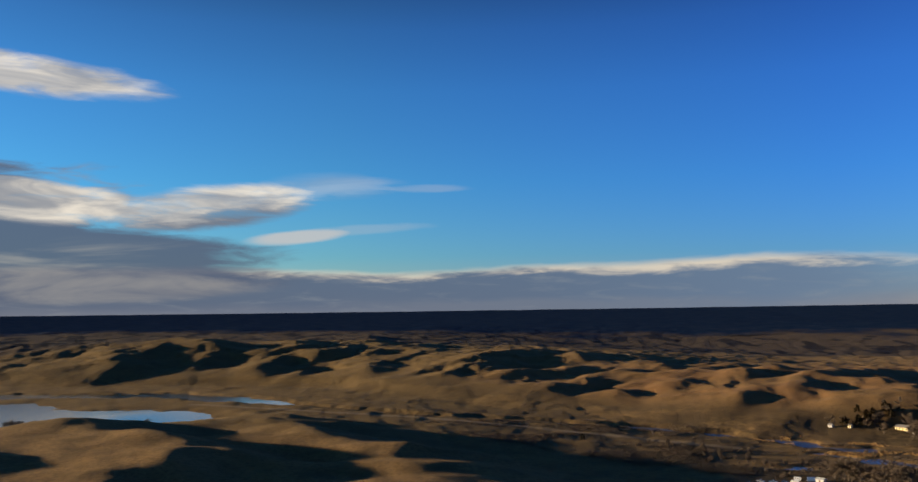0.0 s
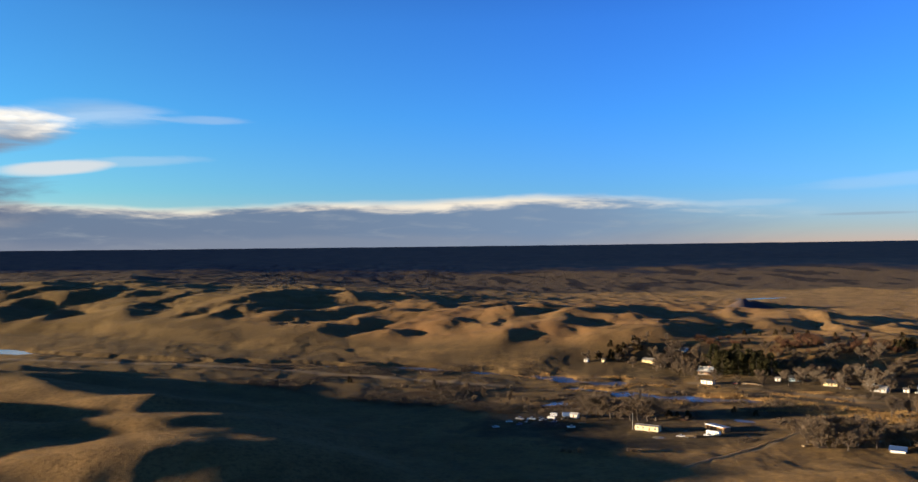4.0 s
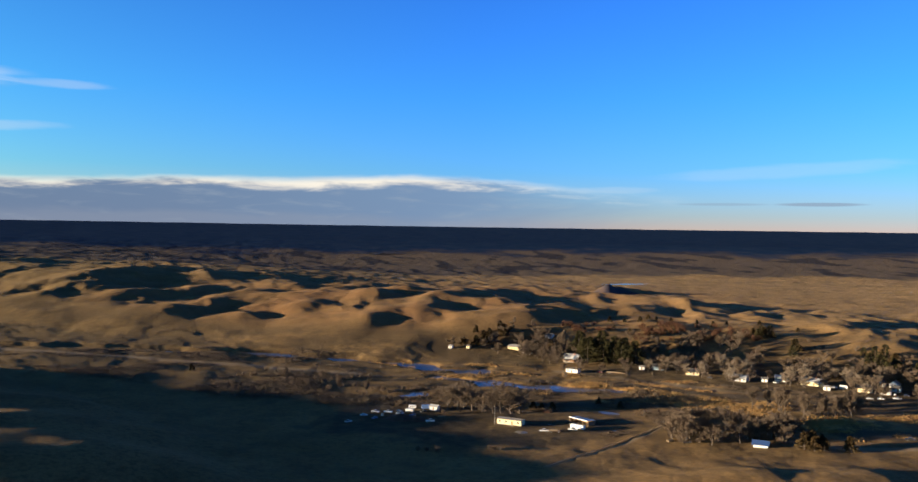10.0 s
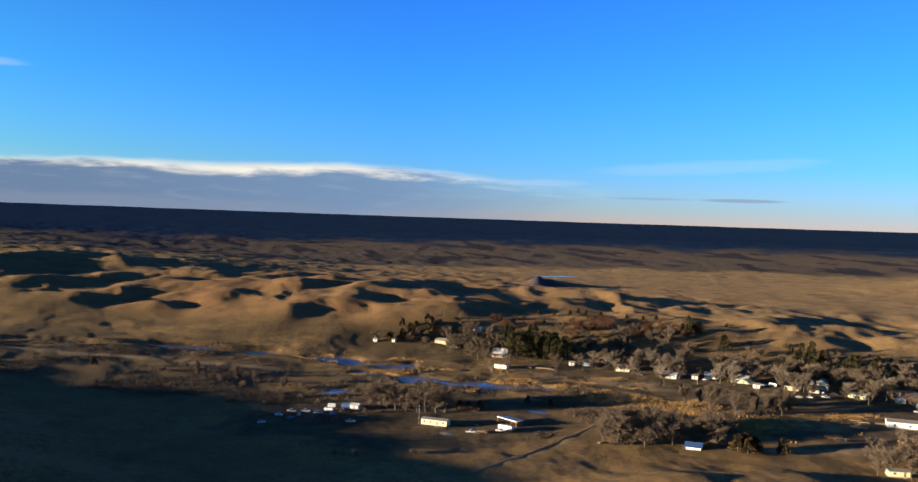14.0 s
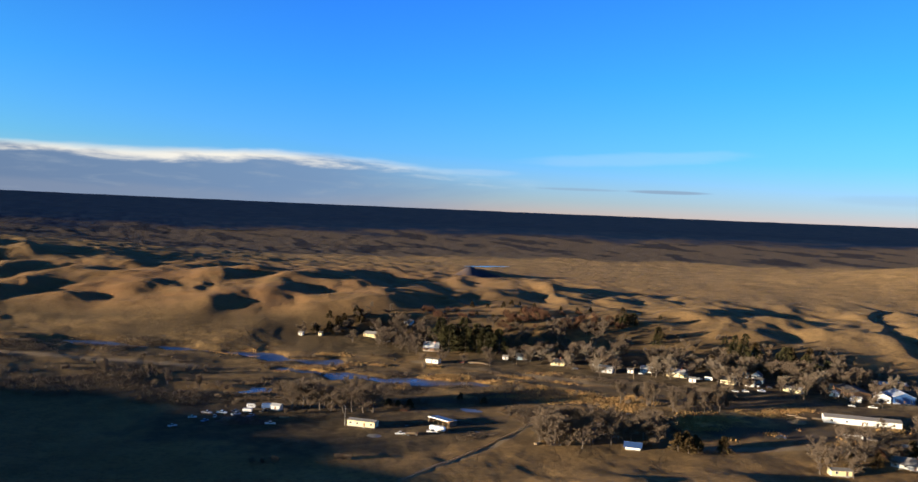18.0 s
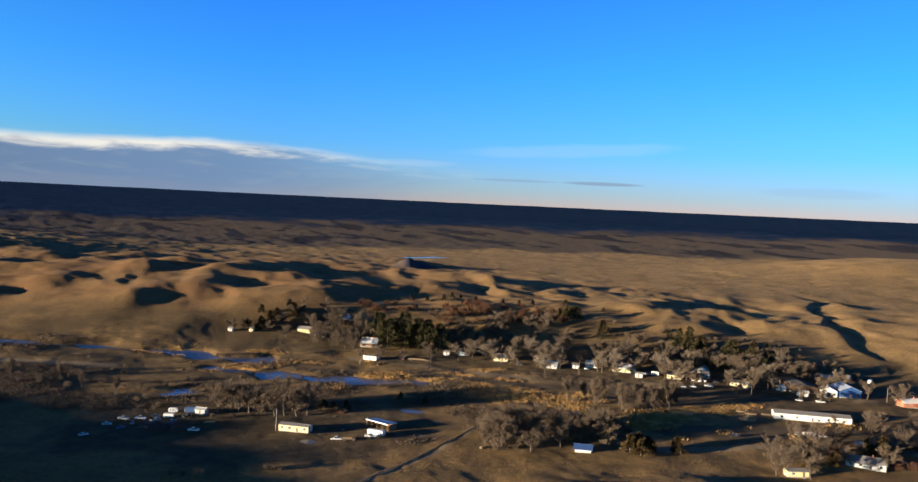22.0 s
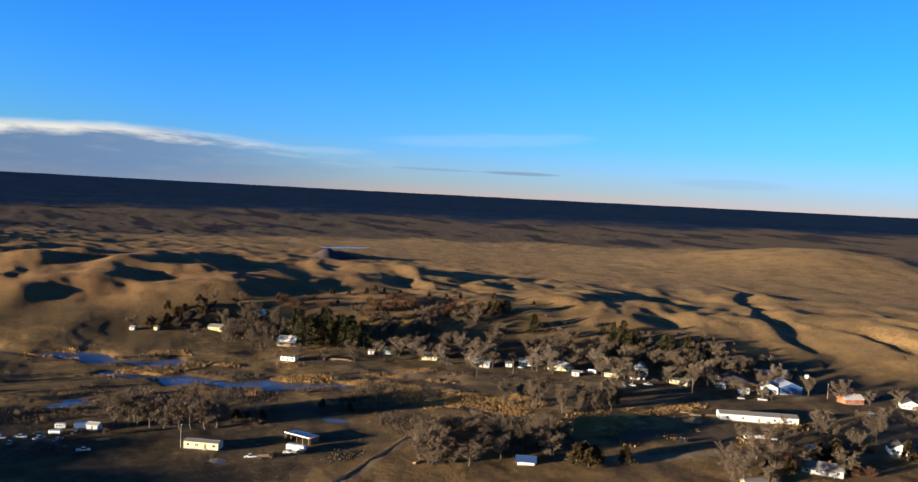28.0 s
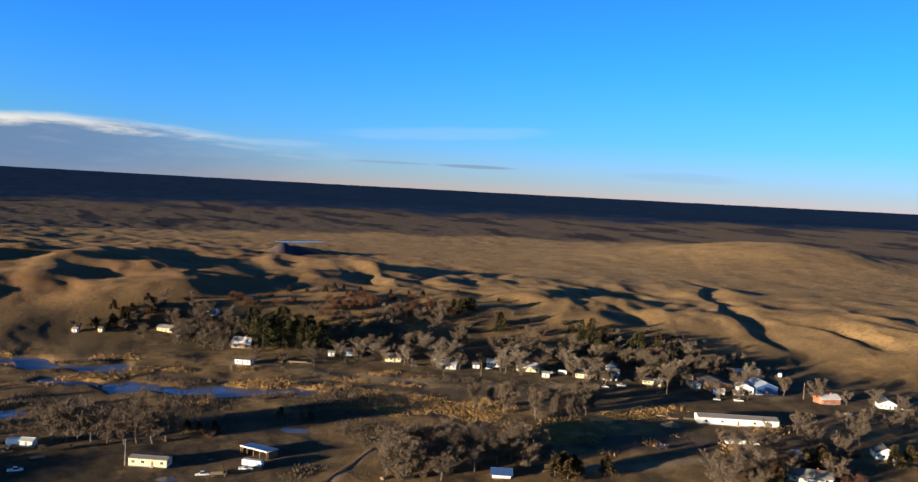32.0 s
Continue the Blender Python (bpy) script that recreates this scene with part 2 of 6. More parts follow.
def ground_material():
    mat, m = material("prairie_grass")
    where = m.add("ShaderNodeNewGeometry").outputs["Position"]
    broad, mid, fine = m.noise(where, 0.006, 5), m.noise(where, 0.035, 5), m.noise(where, 0.35, 6, 0.7)
    grass = m.mix(m.step(broad, 0.35, 0.65), rgb(0.222, 0.136, 0.060), rgb(0.285, 0.178, 0.080))
    grass = m.mix(m.math("MULTIPLY", attribute(m, "olive"), 0.75), grass, m.mix(broad, rgb(0.125, 0.092, 0.043), rgb(0.175, 0.125, 0.058)))
    # paler grass brightens the east hills, in place of stronger sun
    grass = m.mix(m.math("MULTIPLY", attribute(m, "east_lift"), 0.8), grass, m.mix(broad, rgb(0.31, 0.190, 0.084), rgb(0.40, 0.256, 0.118)))
    grass = m.mix(m.step(mid, 0.42, 0.70, 0, 0.55), grass, rgb(0.112, 0.074, 0.038))
    grass = m.mix(m.step(fine, 0.42, 0.68, 0, 0.65), grass, rgb(0.098, 0.065, 0.033))
    grass = m.mix(m.math("MULTIPLY", attribute(m, "russet"), m.step(m.noise(where, 0.012, 4), 0.3, 0.7, 0.35, 0.95)), grass, rgb(0.225, 0.118, 0.056))
    grass = m.mix(m.step(m.noise(where, 0.02, 5, 0.65), 0.55, 0.72, 0, 0.45), grass, rgb(0.088, 0.066, 0.038))
    reed = m.mix(m.step(m.noise(where, 0.09, 5, 0.65), 0.38, 0.58), rgb(0.44, 0.275, 0.105), rgb(0.12, 0.078, 0.04))
    weeds = m.mix(m.noise(where, 0.15, 5, 0.7), rgb(0.044, 0.033, 0.023), rgb(0.115, 0.082, 0.048))
    grass = m.mix(m.math("MULTIPLY", attribute(m, "flats"), 0.8), grass, weeds)
    grass = m.mix(m.math("MULTIPLY", attribute(m, "reed"), 0.75), grass, reed)
    grass = m.mix(m.math("MULTIPLY", attribute(m, "gold"), 0.9), grass, m.mix(m.step(m.noise(where, 0.16, 5, 0.7), 0.42, 0.62), rgb(0.52, 0.32, 0.115), rgb(0.17, 0.106, 0.05)))
    dirt = m.mix(fine, rgb(0.20, 0.15, 0.10), rgb(0.30, 0.23, 0.15))
    grass = m.mix(attribute(m, "track"), grass, dirt)
    # dark track ground, plus tree shade as colour in the yard band's west half
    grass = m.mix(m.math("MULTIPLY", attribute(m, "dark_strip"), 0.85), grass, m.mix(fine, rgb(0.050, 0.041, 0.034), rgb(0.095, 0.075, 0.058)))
    scrub = m.step(m.noise(where, 0.06, 5, 0.7), 0.56, 0.70, 0, 0.5)
    grass = m.mix(scrub, grass, rgb(0.13, 0.085, 0.04))
    soil = m.mix(m.step(m.noise(where, 0.12, 5, 0.65), 0.4, 0.65), rgb(0.058, 0.043, 0.030), rgb(0.125, 0.09, 0.052))
    grass = m.mix(m.math("MULTIPLY", attribute(m, "soil"), 0.95), grass, soil)
    # grey-brown belt, with darker patches where its mask is high
    grey_belt = m.mix(m.step(attribute(m, "grey_belt"), 0.62, 1.0), rgb(0.078, 0.065, 0.058), rgb(0.024, 0.028, 0.038))
    grass = m.mix(m.step(attribute(m, "grey_belt"), 0.0, 0.6, 0.0, 0.92), grass, grey_belt)
    # far land darkened and blued: cloud shade and distance haze as ground colour
    far_dark = m.mix(m.step(m.noise(where, 0.02, 5, 0.7), 0.35, 0.65), rgb(0.013, 0.034, 0.082), rgb(0.023, 0.045, 0.092))
    grass = m.mix(attribute(m, "far_dark"), grass, far_dark)
    return finish(mat, m, grass, 0.95, bump=m.noise(where, 0.4, 6, 0.7), strength=m.math("SUBTRACT", 0.6, m.math("MULTIPLY", attribute(m, "far_dark"), 0.55)), distance=1.3, specular=m.math("MULTIPLY", m.math("SUBTRACT", 1.0, attribute(m, "far_dark"), clamp=True), 0.05), sheen=m.math("MULTIPLY", m.math("SUBTRACT", 1.0, m.math("ADD", attribute(m, "far_dark"), attribute(m, "grey_belt")), clamp=True), 0.035))


def water_material(name, iced):
    """Slow water; iced: the share of it under dull ice."""
    mat, m = material(name)
    where = m.add("ShaderNodeNewGeometry").outputs["Position"]
    ice = m.step(m.noise(where, 0.03, 5, 0.6), 0.75 - iced * 0.5, 0.9 - iced * 0.5)
    tone = m.mix(ice, rgb(0.045, 0.045, 0.046), rgb(0.13, 0.125, 0.125))
    return finish(mat, m, tone, m.math("ADD", m.math("MULTIPLY", ice, 0.22), 0.1), bump=m.noise(where, 1.4, 3), strength=0.05, distance=0.1, specular=0.55 - 0.36 * iced)


GROUND, WATER, ICE = ground_material(), water_material("calm_water", 0.1), water_material("iced_water", 0.88)

# ---- the land ----
CENTRE = (60.0, 100.0)
DOWN_SUN = np.array((-to_sun.x, -to_sun.y)) / math.hypot(to_sun.x, to_sun.y)
table = np.random.RandomState(7).permutation(256)
table = np.concatenate([table, table])
spin = np.random.RandomState(8).uniform(0, 2 * np.pi, 256)


def perlin(x, y, seed=0):
    x0, y0 = np.floor(x).astype(int), np.floor(y).astype(int)
    fx, fy = x - x0, y - y0
    u, v = fx**3 * (fx * (fx * 6 - 15) + 10), fy**3 * (fy * (fy * 6 - 15) + 10)

    def corner(i, j):
        a = spin[table[table[(x0 + i + seed * 37) & 255] + ((y0 + j + seed * 91) & 255)]]
        return np.cos(a) * (fx - i) + np.sin(a) * (fy - j)

    low = corner(0, 0) * (1 - u) + corner(1, 0) * u
    return (low * (1 - v) + (corner(0, 1) * (1 - u) + corner(1, 1) * u) * v) * 1.5


def layers(x, y, scale, count=4, seed=0, gain=0.5):
    total, size, f = 0.0, 1.0, 1.0 / scale
    for k in range(count):
        total = total + size * perlin(x * f, y * f, seed + k)
        size, f = size * gain, f * 2.03
    return total


def smooth(v, low, high):
    t = np.clip((v - low) / (high - low), 0, 1)
    return t * t * (3 - 2 * t)


def side(x, y, line):
    """Signed distance from a polyline: positive to the left of its way."""
    best, sign = np.full(np.shape(x), 1e9), np.ones(np.shape(x))
    for (ax, ay), (bx, by) in zip(line[:-1], line[1:]):
        dx, dy = bx - ax, by - ay
        t = np.clip(((x - ax) * dx + (y - ay) * dy) / (dx * dx + dy * dy), 0, 1)
        d = np.hypot(x - ax - t * dx, y - ay - t * dy)
        s = np.sign(dx * (y - ay) - dy * (x - ax))
        near = d < best
        best, sign = np.where(near, d, best), np.where(near, s, sign)
    return best * np.where(sign == 0, 1, sign)


# the foot of the far bluffs, and of the near hill, along the valley
FAR_FOOT = ((-4500, 2200), (-900, 1300), (-560, 1275), (-336, 1265), (-152, 1180), (-65, 1085), (20, 1015), (85, 958), (140, 925), (205, 872), (295, 820), (350, 800), (430, 775), (530, 715),
            (610, 650), (680, 560), (735, 470), (745, 400), (770, 330), (860, 240), (1000, 120), (1400, -200), (4500, -2600))
NEAR_FOOT = ((-4500, 1300), (-700, 740), (-440, 690), (-340, 735), (-250, 800), (-150, 835), (-45, 770), (22, 675), (50, 590), (78, 500), (95, 430), (130, 330), (260, 180), (600, -100), (4500, -3000))
RIVER = ((-380, 1105), (-191, 965), (-118, 915), (-40, 872), (60, 850), (176, 813), (235, 778), (278, 744), (300, 714), (320, 690))
SIDE_ARM = ((286, 676), (302, 655), (325, 628), (348, 605), (368, 591), (388, 580))
BACKWATER = ((-560, 880), (-430, 848), (-300, 846))
WIDE_WATER = ((-1000, 960), (-760, 915), (-560, 885))
WETLAND = ((-800, 1170), (-533, 1095), (-371, 1095), (-230, 1000))
ROAD = ((-300, 960), (-135, 877), (-37, 849), (61, 802), (153, 749), (224, 706))
STREET = ((385, 668), (404, 640), (441, 575), (469, 545), (523, 505), (572, 440), (636, 395), (700, 330))
BANK_TRACK = ((396, 611), (422, 566), (462, 524), (500, 492))
# dark band; its west half paints the cottonwoods' long shadow
YARD_BAND = ((300, 560), (341, 548), (385, 528), (410, 505))
DEPOT_ROAD = ((440, 425), (470, 405), (507, 380))
LANE = ((237, 424), (306, 455), (323, 465), (346, 479))
# beds of golden reeds: centre and half-widths
GOLD = ((398, 572, 26, 16), (412, 530, 26, 20), (432, 498, 24, 16), (428, 592, 26, 9), (442, 446, 22, 14), (474, 446, 24, 12), (515, 440, 24, 9), (360, 606, 26, 10), (300, 672, 30, 10), (452, 565, 22, 6))
LOWER_ROAD = ((390, 414), (427, 393), (457, 380), (500, 350), (600, 270))
CUT = ((1067, 759), (990, 683), (851, 581), (771, 508), (734, 469))
CUT_BRANCH = ((845, 541), (834, 508), (821, 467), (788, 429))
# bare trodden ground: centre and half-widths
YARDS = ((262, 512, 80, 50), (212, 550, 60, 46), (455, 640, 60, 40), (520, 560, 60, 55), (585, 470, 70, 60), (640, 385, 60, 40), (510, 362, 50, 18), (390, 735, 50, 40))
PONDS = ((990, 1464, 46, 13, 15.4), (815, 2365, 90, 14, 47.3))
HILLS = []


def dune(x, y, height, along, across, lean=0.6):
    """A grassed dune; its shaded side is the steeper."""
    HILLS.append((x, y, height, along, across, lean))


# the broad grassed hill to the east
dune(1640, 880, 38, 200, 210, 1.5)
# the pointed knob beside the high pond
dune(792, 1216, 17, 22, 15, 0.7)
dune(818, 1227, 11, 22, 15, 0.7)
dune(846, 1236, 7, 26, 15, 0.7)
dune(880, 1244, 4.5, 30, 15, 0.7)
# near hill
dune(-6, 456, 17.5, 95, 44, 0.9)
dune(-14, 528, 17.8, 95, 40, 0.9)
dune(-34, 592, 16.3, 95, 36, 0.9)
dune(-66, 655, 12, 80, 34, 0.8)
dune(-110, 735, 7, 80, 26, 0.7)
dune(-170, 805, 5, 80, 22, 0.7)
dune(-320, 520, 9, 60, 60)
dune(-420, 640, 8, 60, 50)
dune(-300, 655, 6, 50, 36)
# low rise beside the lower road
dune(318, 372, 5, 40, 22)
dune(360, 348, 5, 40, 20)


def wobble(x, y):
    return x + 14 * layers(x, y, 120, 2, 21), y + 14 * layers(x, y, 120, 2, 25)


def bottom(x, y):
    """The valley floor, which climbs a little upstream."""
    return np.interp(0.69 * y - 0.72 * x, (300, 430, 503, 720, 860, 1500), (0, 3.5, 6, 13, 16, 17))


PROFILES = []


def profile(x, *heights):
    """The bluffs' height at one place along the valley, by the distance behind their foot."""
    PROFILES.append((x, heights))


BEHIND = (-60, 0, 60, 110, 160, 220, 300, 450, 700, 1100, 1600, 2400)
profile(-300, 14, 24, 33, 38, 46, 60, 66, 64, 58, 60, 62, 70)
profile(-100, 10, 26, 36, 41, 46, 54, 60, 60, 55, 58, 60, 70)
profile(130, 6, 9, 14, 25, 33, 39, 46, 50, 46, 45, 50, 66)
profile(370, 4, 10, 24, 27, 29, 33, 37, 42, 36, 32, 44, 62)
profile(500, 3, 12, 22, 28, 33, 37, 36, 32, 28, 26, 40, 60)
profile(650, 2, 6, 14, 18, 21, 25, 28, 26, 20, 20, 36, 58)
profile(770, 2, 6, 14, 20, 25, 27, 26, 22, 17, 18, 34, 56)
profile(950, 2, 8, 12, 17, 20, 22, 23, 21, 16, 14, 32, 56)
profile(1300, 2, 8, 14, 18, 21, 23, 22, 20, 19, 18, 32, 56)


def bluffs(x, behind):
    at = [p[0] for p in PROFILES]
    rows = np.stack([np.interp(behind, BEHIND, p[1]) for p in PROFILES])
    f = np.clip(np.interp(x, at, np.arange(len(at))), 0, len(at) - 1.001)
    i = f.astype(int)
    t = f - i
    return np.take_along_axis(rows, i[None], 0)[0] * (1 - t) + np.take_along_axis(rows, i[None] + 1, 0)[0] * t


def lie(x, y):
    """The broad lie of the land, with no dunes on it."""
    wx, wy = wobble(x, y)
    far, near = side(wx, wy, FAR_FOOT), -side(wx, wy, NEAR_FOOT)
    reach = np.hypot(x - CENTRE[0], y - CENTRE[1])
    base = bottom(x, y) + np.interp(near, (0, 30, 90, 200, 500, 3000), (0, 3, 8, 12, 14, 30))
    base = base + 3.0 * (1 - smooth(-near, 0, 230)) * (near < 0) + 3.0 * (near >= 0)
    base = base + (bluffs(x, far) - base) * smooth(far, -70, 10)
    for hx, hy, h, along, across, lean in HILLS:
        m = (np.abs(x - hx) < 4.5 * along) & (np.abs(y - hy) < 4.5 * max(along, across))
        if not m.any():
            continue
        dx, dy = wx[m] - hx, wy[m] - hy
        s, c = dx * DOWN_SUN[0] + dy * DOWN_SUN[1], -dx * DOWN_SUN[1] + dy * DOWN_SUN[0]
        s = s + 0.25 * np.abs(c)
        base[m] += h * np.exp(-((s / np.where(s < 0, 1.3 * along, lean * along)) ** 2) - (c / across) ** 2)
    table_land = np.interp(reach, (2000, 2500, 3300, 4000, 4640), (60, 73, 88, 114, 139))
    return base + (table_land - base) * smooth(reach, 2000, 2900) * smooth(far, 200, 900), wx, wy, far, near, reach


SLIPS = []


def slip(x, y, along, across, turn, steep=0.165):
    """A dune's steep side away from the sun: half-lengths of its oval, and its turn."""
    SLIPS.append((x, y, along, across, turn, steep))


# steep sides away from the sun
slip(-504, 1373, 80, 55, 115)
slip(-513, 1292, 29, 20, 160)
slip(-396, 1382, 80, 25, 89)
slip(-512, 1674, 105, 30, 105)
slip(-414, 1558, 105, 40, 100)
slip(-510, 1475, 22, 12, 148)
slip(-284, 1328, 81, 32, 93)
slip(-224, 1291, 66, 14, 90)
slip(-269, 1568, 105, 32, 99)
slip(-214, 1425, 40, 25, 67)
slip(-188, 1515, 105, 12, 93)
slip(-138, 1674, 105, 25, 95)
slip(-115, 1261, 90, 18, 90)
slip(-128, 1435, 30, 14, 100)
slip(-188, 2123, 105, 30, 96)
slip(71, 1268, 105, 47, 65)
slip(144, 1452, 105, 31, 85)
slip(-54, 1591, 105, 27, 91)
slip(3, 1138, 24, 9, 72)
slip(60, 1179, 30, 11, 62)
slip(93, 1129, 51, 19, 47)
slip(161, 1171, 43, 20, 59)
slip(222, 1361, 89, 31, 69)
slip(134, 1021, 33, 24, 45)
slip(173, 1063, 46, 9, 77)
slip(194, 982, 25, 18, 76)
slip(187, 931, 14, 4, 88)
slip(316, 1327, 99, 39, 76)
slip(241, 1136, 26, 18, 82)
slip(296, 1187, 24, 10, 73)
slip(301, 1112, 16, 12, 74)
slip(264, 999, 40, 10, 65)
slip(241, 942, 9, 5, 135)
slip(417, 1223, 66, 22, 67)
slip(368, 1041, 39, 20, 72)
slip(304, 886, 33, 14, 52)
slip(328, 844, 13, 6, 99, 0.15)
slip(396, 915, 35, 19, 67)
slip(472, 1026, 71, 19, 68)
slip(534, 1057, 105, 23, 61)
slip(430, 994, 18, 15, 141)
slip(421, 1088, 33, 16, 66)
slip(422, 880, 9, 8, 48)
slip(481, 845, 48, 30, 48)
slip(556, 944, 83, 18, 56)
slip(482, 942, 22, 13, 66)
slip(687, 1252, 105, 19, 60)
slip(715, 1184, 105, 15, 58)
slip(538, 845, 21, 10, 47)
slip(738, 1094, 105, 26, 62)
slip(765, 999, 105, 30, 66)
slip(764, 911, 76, 13, 49)
slip(843, 938, 57, 25, 27)
slip(650, 880, 34, 13, 46)
slip(582, 803, 28, 10, 69)
slip(682, 841, 22, 8, 76)
slip(731, 816, 27, 14, 44)
slip(707, 765, 18, 8, 72)
slip(672, 744, 26, 10, 79)
slip(750, 693, 47, 22, 34)
slip(822, 703, 44, 28, 28)
slip(817, 641, 37, 15, 65)
slip(773, 619, 15, 8, 58)
slip(713, 614, 25, 13, 53)
slip(714, 591, 18, 8, 151)
slip(1029, 652, 56, 12, 27)
slip(816, 563, 26, 14, 65)
slip(897, 555, 23, 6, 31)
slip(929, 470, 26, 24, 52)
slip(1331, 724, 16, 6, 16)
slip(1058, 564, 26, 7, 14)
slip(1078, 516, 30, 9, 23)
slip(642, 612, 10, 5, 78)
slip(658, 673, 18, 12, 142)
slip(724, 521, 13, 7, 154)
slip(753, 511, 9, 6, 163)
slip(1693, 729, 74, 12, 12)
slip(-93, 659, 65, 23, 121, 0.18)
slip(-233, 678, 38, 27, 143, 0.20)
slip(-254, 645, 23, 19, 108, 0.20)
slip(-154, 579, 86, 23, 147, 0.20)
slip(-87, 505, 35, 10, 150, 0.20)
slip(-139, 491, 45, 20, 135, 0.20)
slip(-171, 463, 27, 10, 158, 0.20)
GRID_S, GRID_C, GRID_STEP = -1300.0, 300.0, 4.5


def dune_relief():
    """Relief whose slopes fall away from the sun on the slip sides and rise gently between them."""
    ns, nc = 640, 520
    gs, gc = np.meshgrid(GRID_S + GRID_STEP * np.arange(ns), GRID_C + GRID_STEP * np.arange(nc), indexing="ij")
    x, y = gs * DOWN_SUN[0] - gc * DOWN_SUN[1], gs * DOWN_SUN[1] + gc * DOWN_SUN[0]
    flat = lie(x.ravel(), y.ravel())[0].reshape(ns, nc)
    rise = np.gradient(flat, GRID_STEP, axis=0)
    weight, aim_slope = np.zeros((ns, nc)), np.zeros((ns, nc))
    ragged = 0.16 * layers(x, y, 30, 3, 201)
    for px, py, along, across, turn, steep in SLIPS:
        m = (np.abs(x - px) < 1.6 * max(along, across)) & (np.abs(y - py) < 1.6 * max(along, across))
        if not m.any():
            continue
        dx, dy, a = x[m] - px, y[m] - py, radians(turn)
        u, v = (dx * math.cos(a) + dy * math.sin(a)) / along, (-dx * math.sin(a) + dy * math.cos(a)) / across
        inside = 1 - smooth(np.hypot(u, v) + ragged[m], 0.45, 1.18)
        lee = (dx * DOWN_SUN[0] + dy * DOWN_SUN[1]) / max(1.0, abs(along * (math.cos(a) * DOWN_SUN[0] + math.sin(a) * DOWN_SUN[1])) + abs(across * (math.cos(a) * DOWN_SUN[1] - math.sin(a) * DOWN_SUN[0])))
        better = inside > weight[m]
        weight[m] = np.where(better, inside, weight[m])
        aim_slope[m] = np.where(better, -steep * (1.2 - 0.6 * smooth(lee, -0.2, 0.9)), aim_slope[m])
    ks, kc = 2 * np.pi * np.fft.fftfreq(ns, GRID_STEP)[:, None], 2 * np.pi * np.fft.fftfreq(nc, GRID_STEP)[None]
    damp = np.exp(-(ks**2 + kc**2) * 10.0**2 / 2)
    drive = weight * (aim_slope - rise)
    for _ in range(7):
        z = np.real(np.fft.ifft2(-1j * ks * np.fft.fft2(drive) / (ks**2 + 0.3 * kc**2 + (1 / 160.0) ** 2) * damp))
        drive = drive + 0.8 * weight * (aim_slope - rise - np.gradient(z, GRID_STEP, axis=0))
        drive = np.clip(drive, -0.7, 0.13)
    edge = smooth(gs, GRID_S, GRID_S + 150) * smooth(gc, GRID_C, GRID_C + 60) * (1 - smooth(gs, gs.max() - 150, gs.max())) * (1 - smooth(gc, gc.max() - 100, gc.max()))
    return z * edge


def relief_at(x, y):
    s, c = x * DOWN_SUN[0] + y * DOWN_SUN[1], -x * DOWN_SUN[1] + y * DOWN_SUN[0]
    f, g = (s - GRID_S) / GRID_STEP, (c - GRID_C) / GRID_STEP
    inside = (f >= 0) & (f < RELIEF.shape[0] - 1) & (g >= 0) & (g < RELIEF.shape[1] - 1)
    f, g = np.clip(f, 0, RELIEF.shape[0] - 1.001), np.clip(g, 0, RELIEF.shape[1] - 1.001)
    i, j = f.astype(int), g.astype(int)
    p, q = f - i, g - j
    z = (RELIEF[i, j] * (1 - q) + RELIEF[i, j + 1] * q) * (1 - p) + (RELIEF[i + 1, j] * (1 - q) + RELIEF[i + 1, j + 1] * q) * p
    return z * inside


RELIEF = dune_relief()


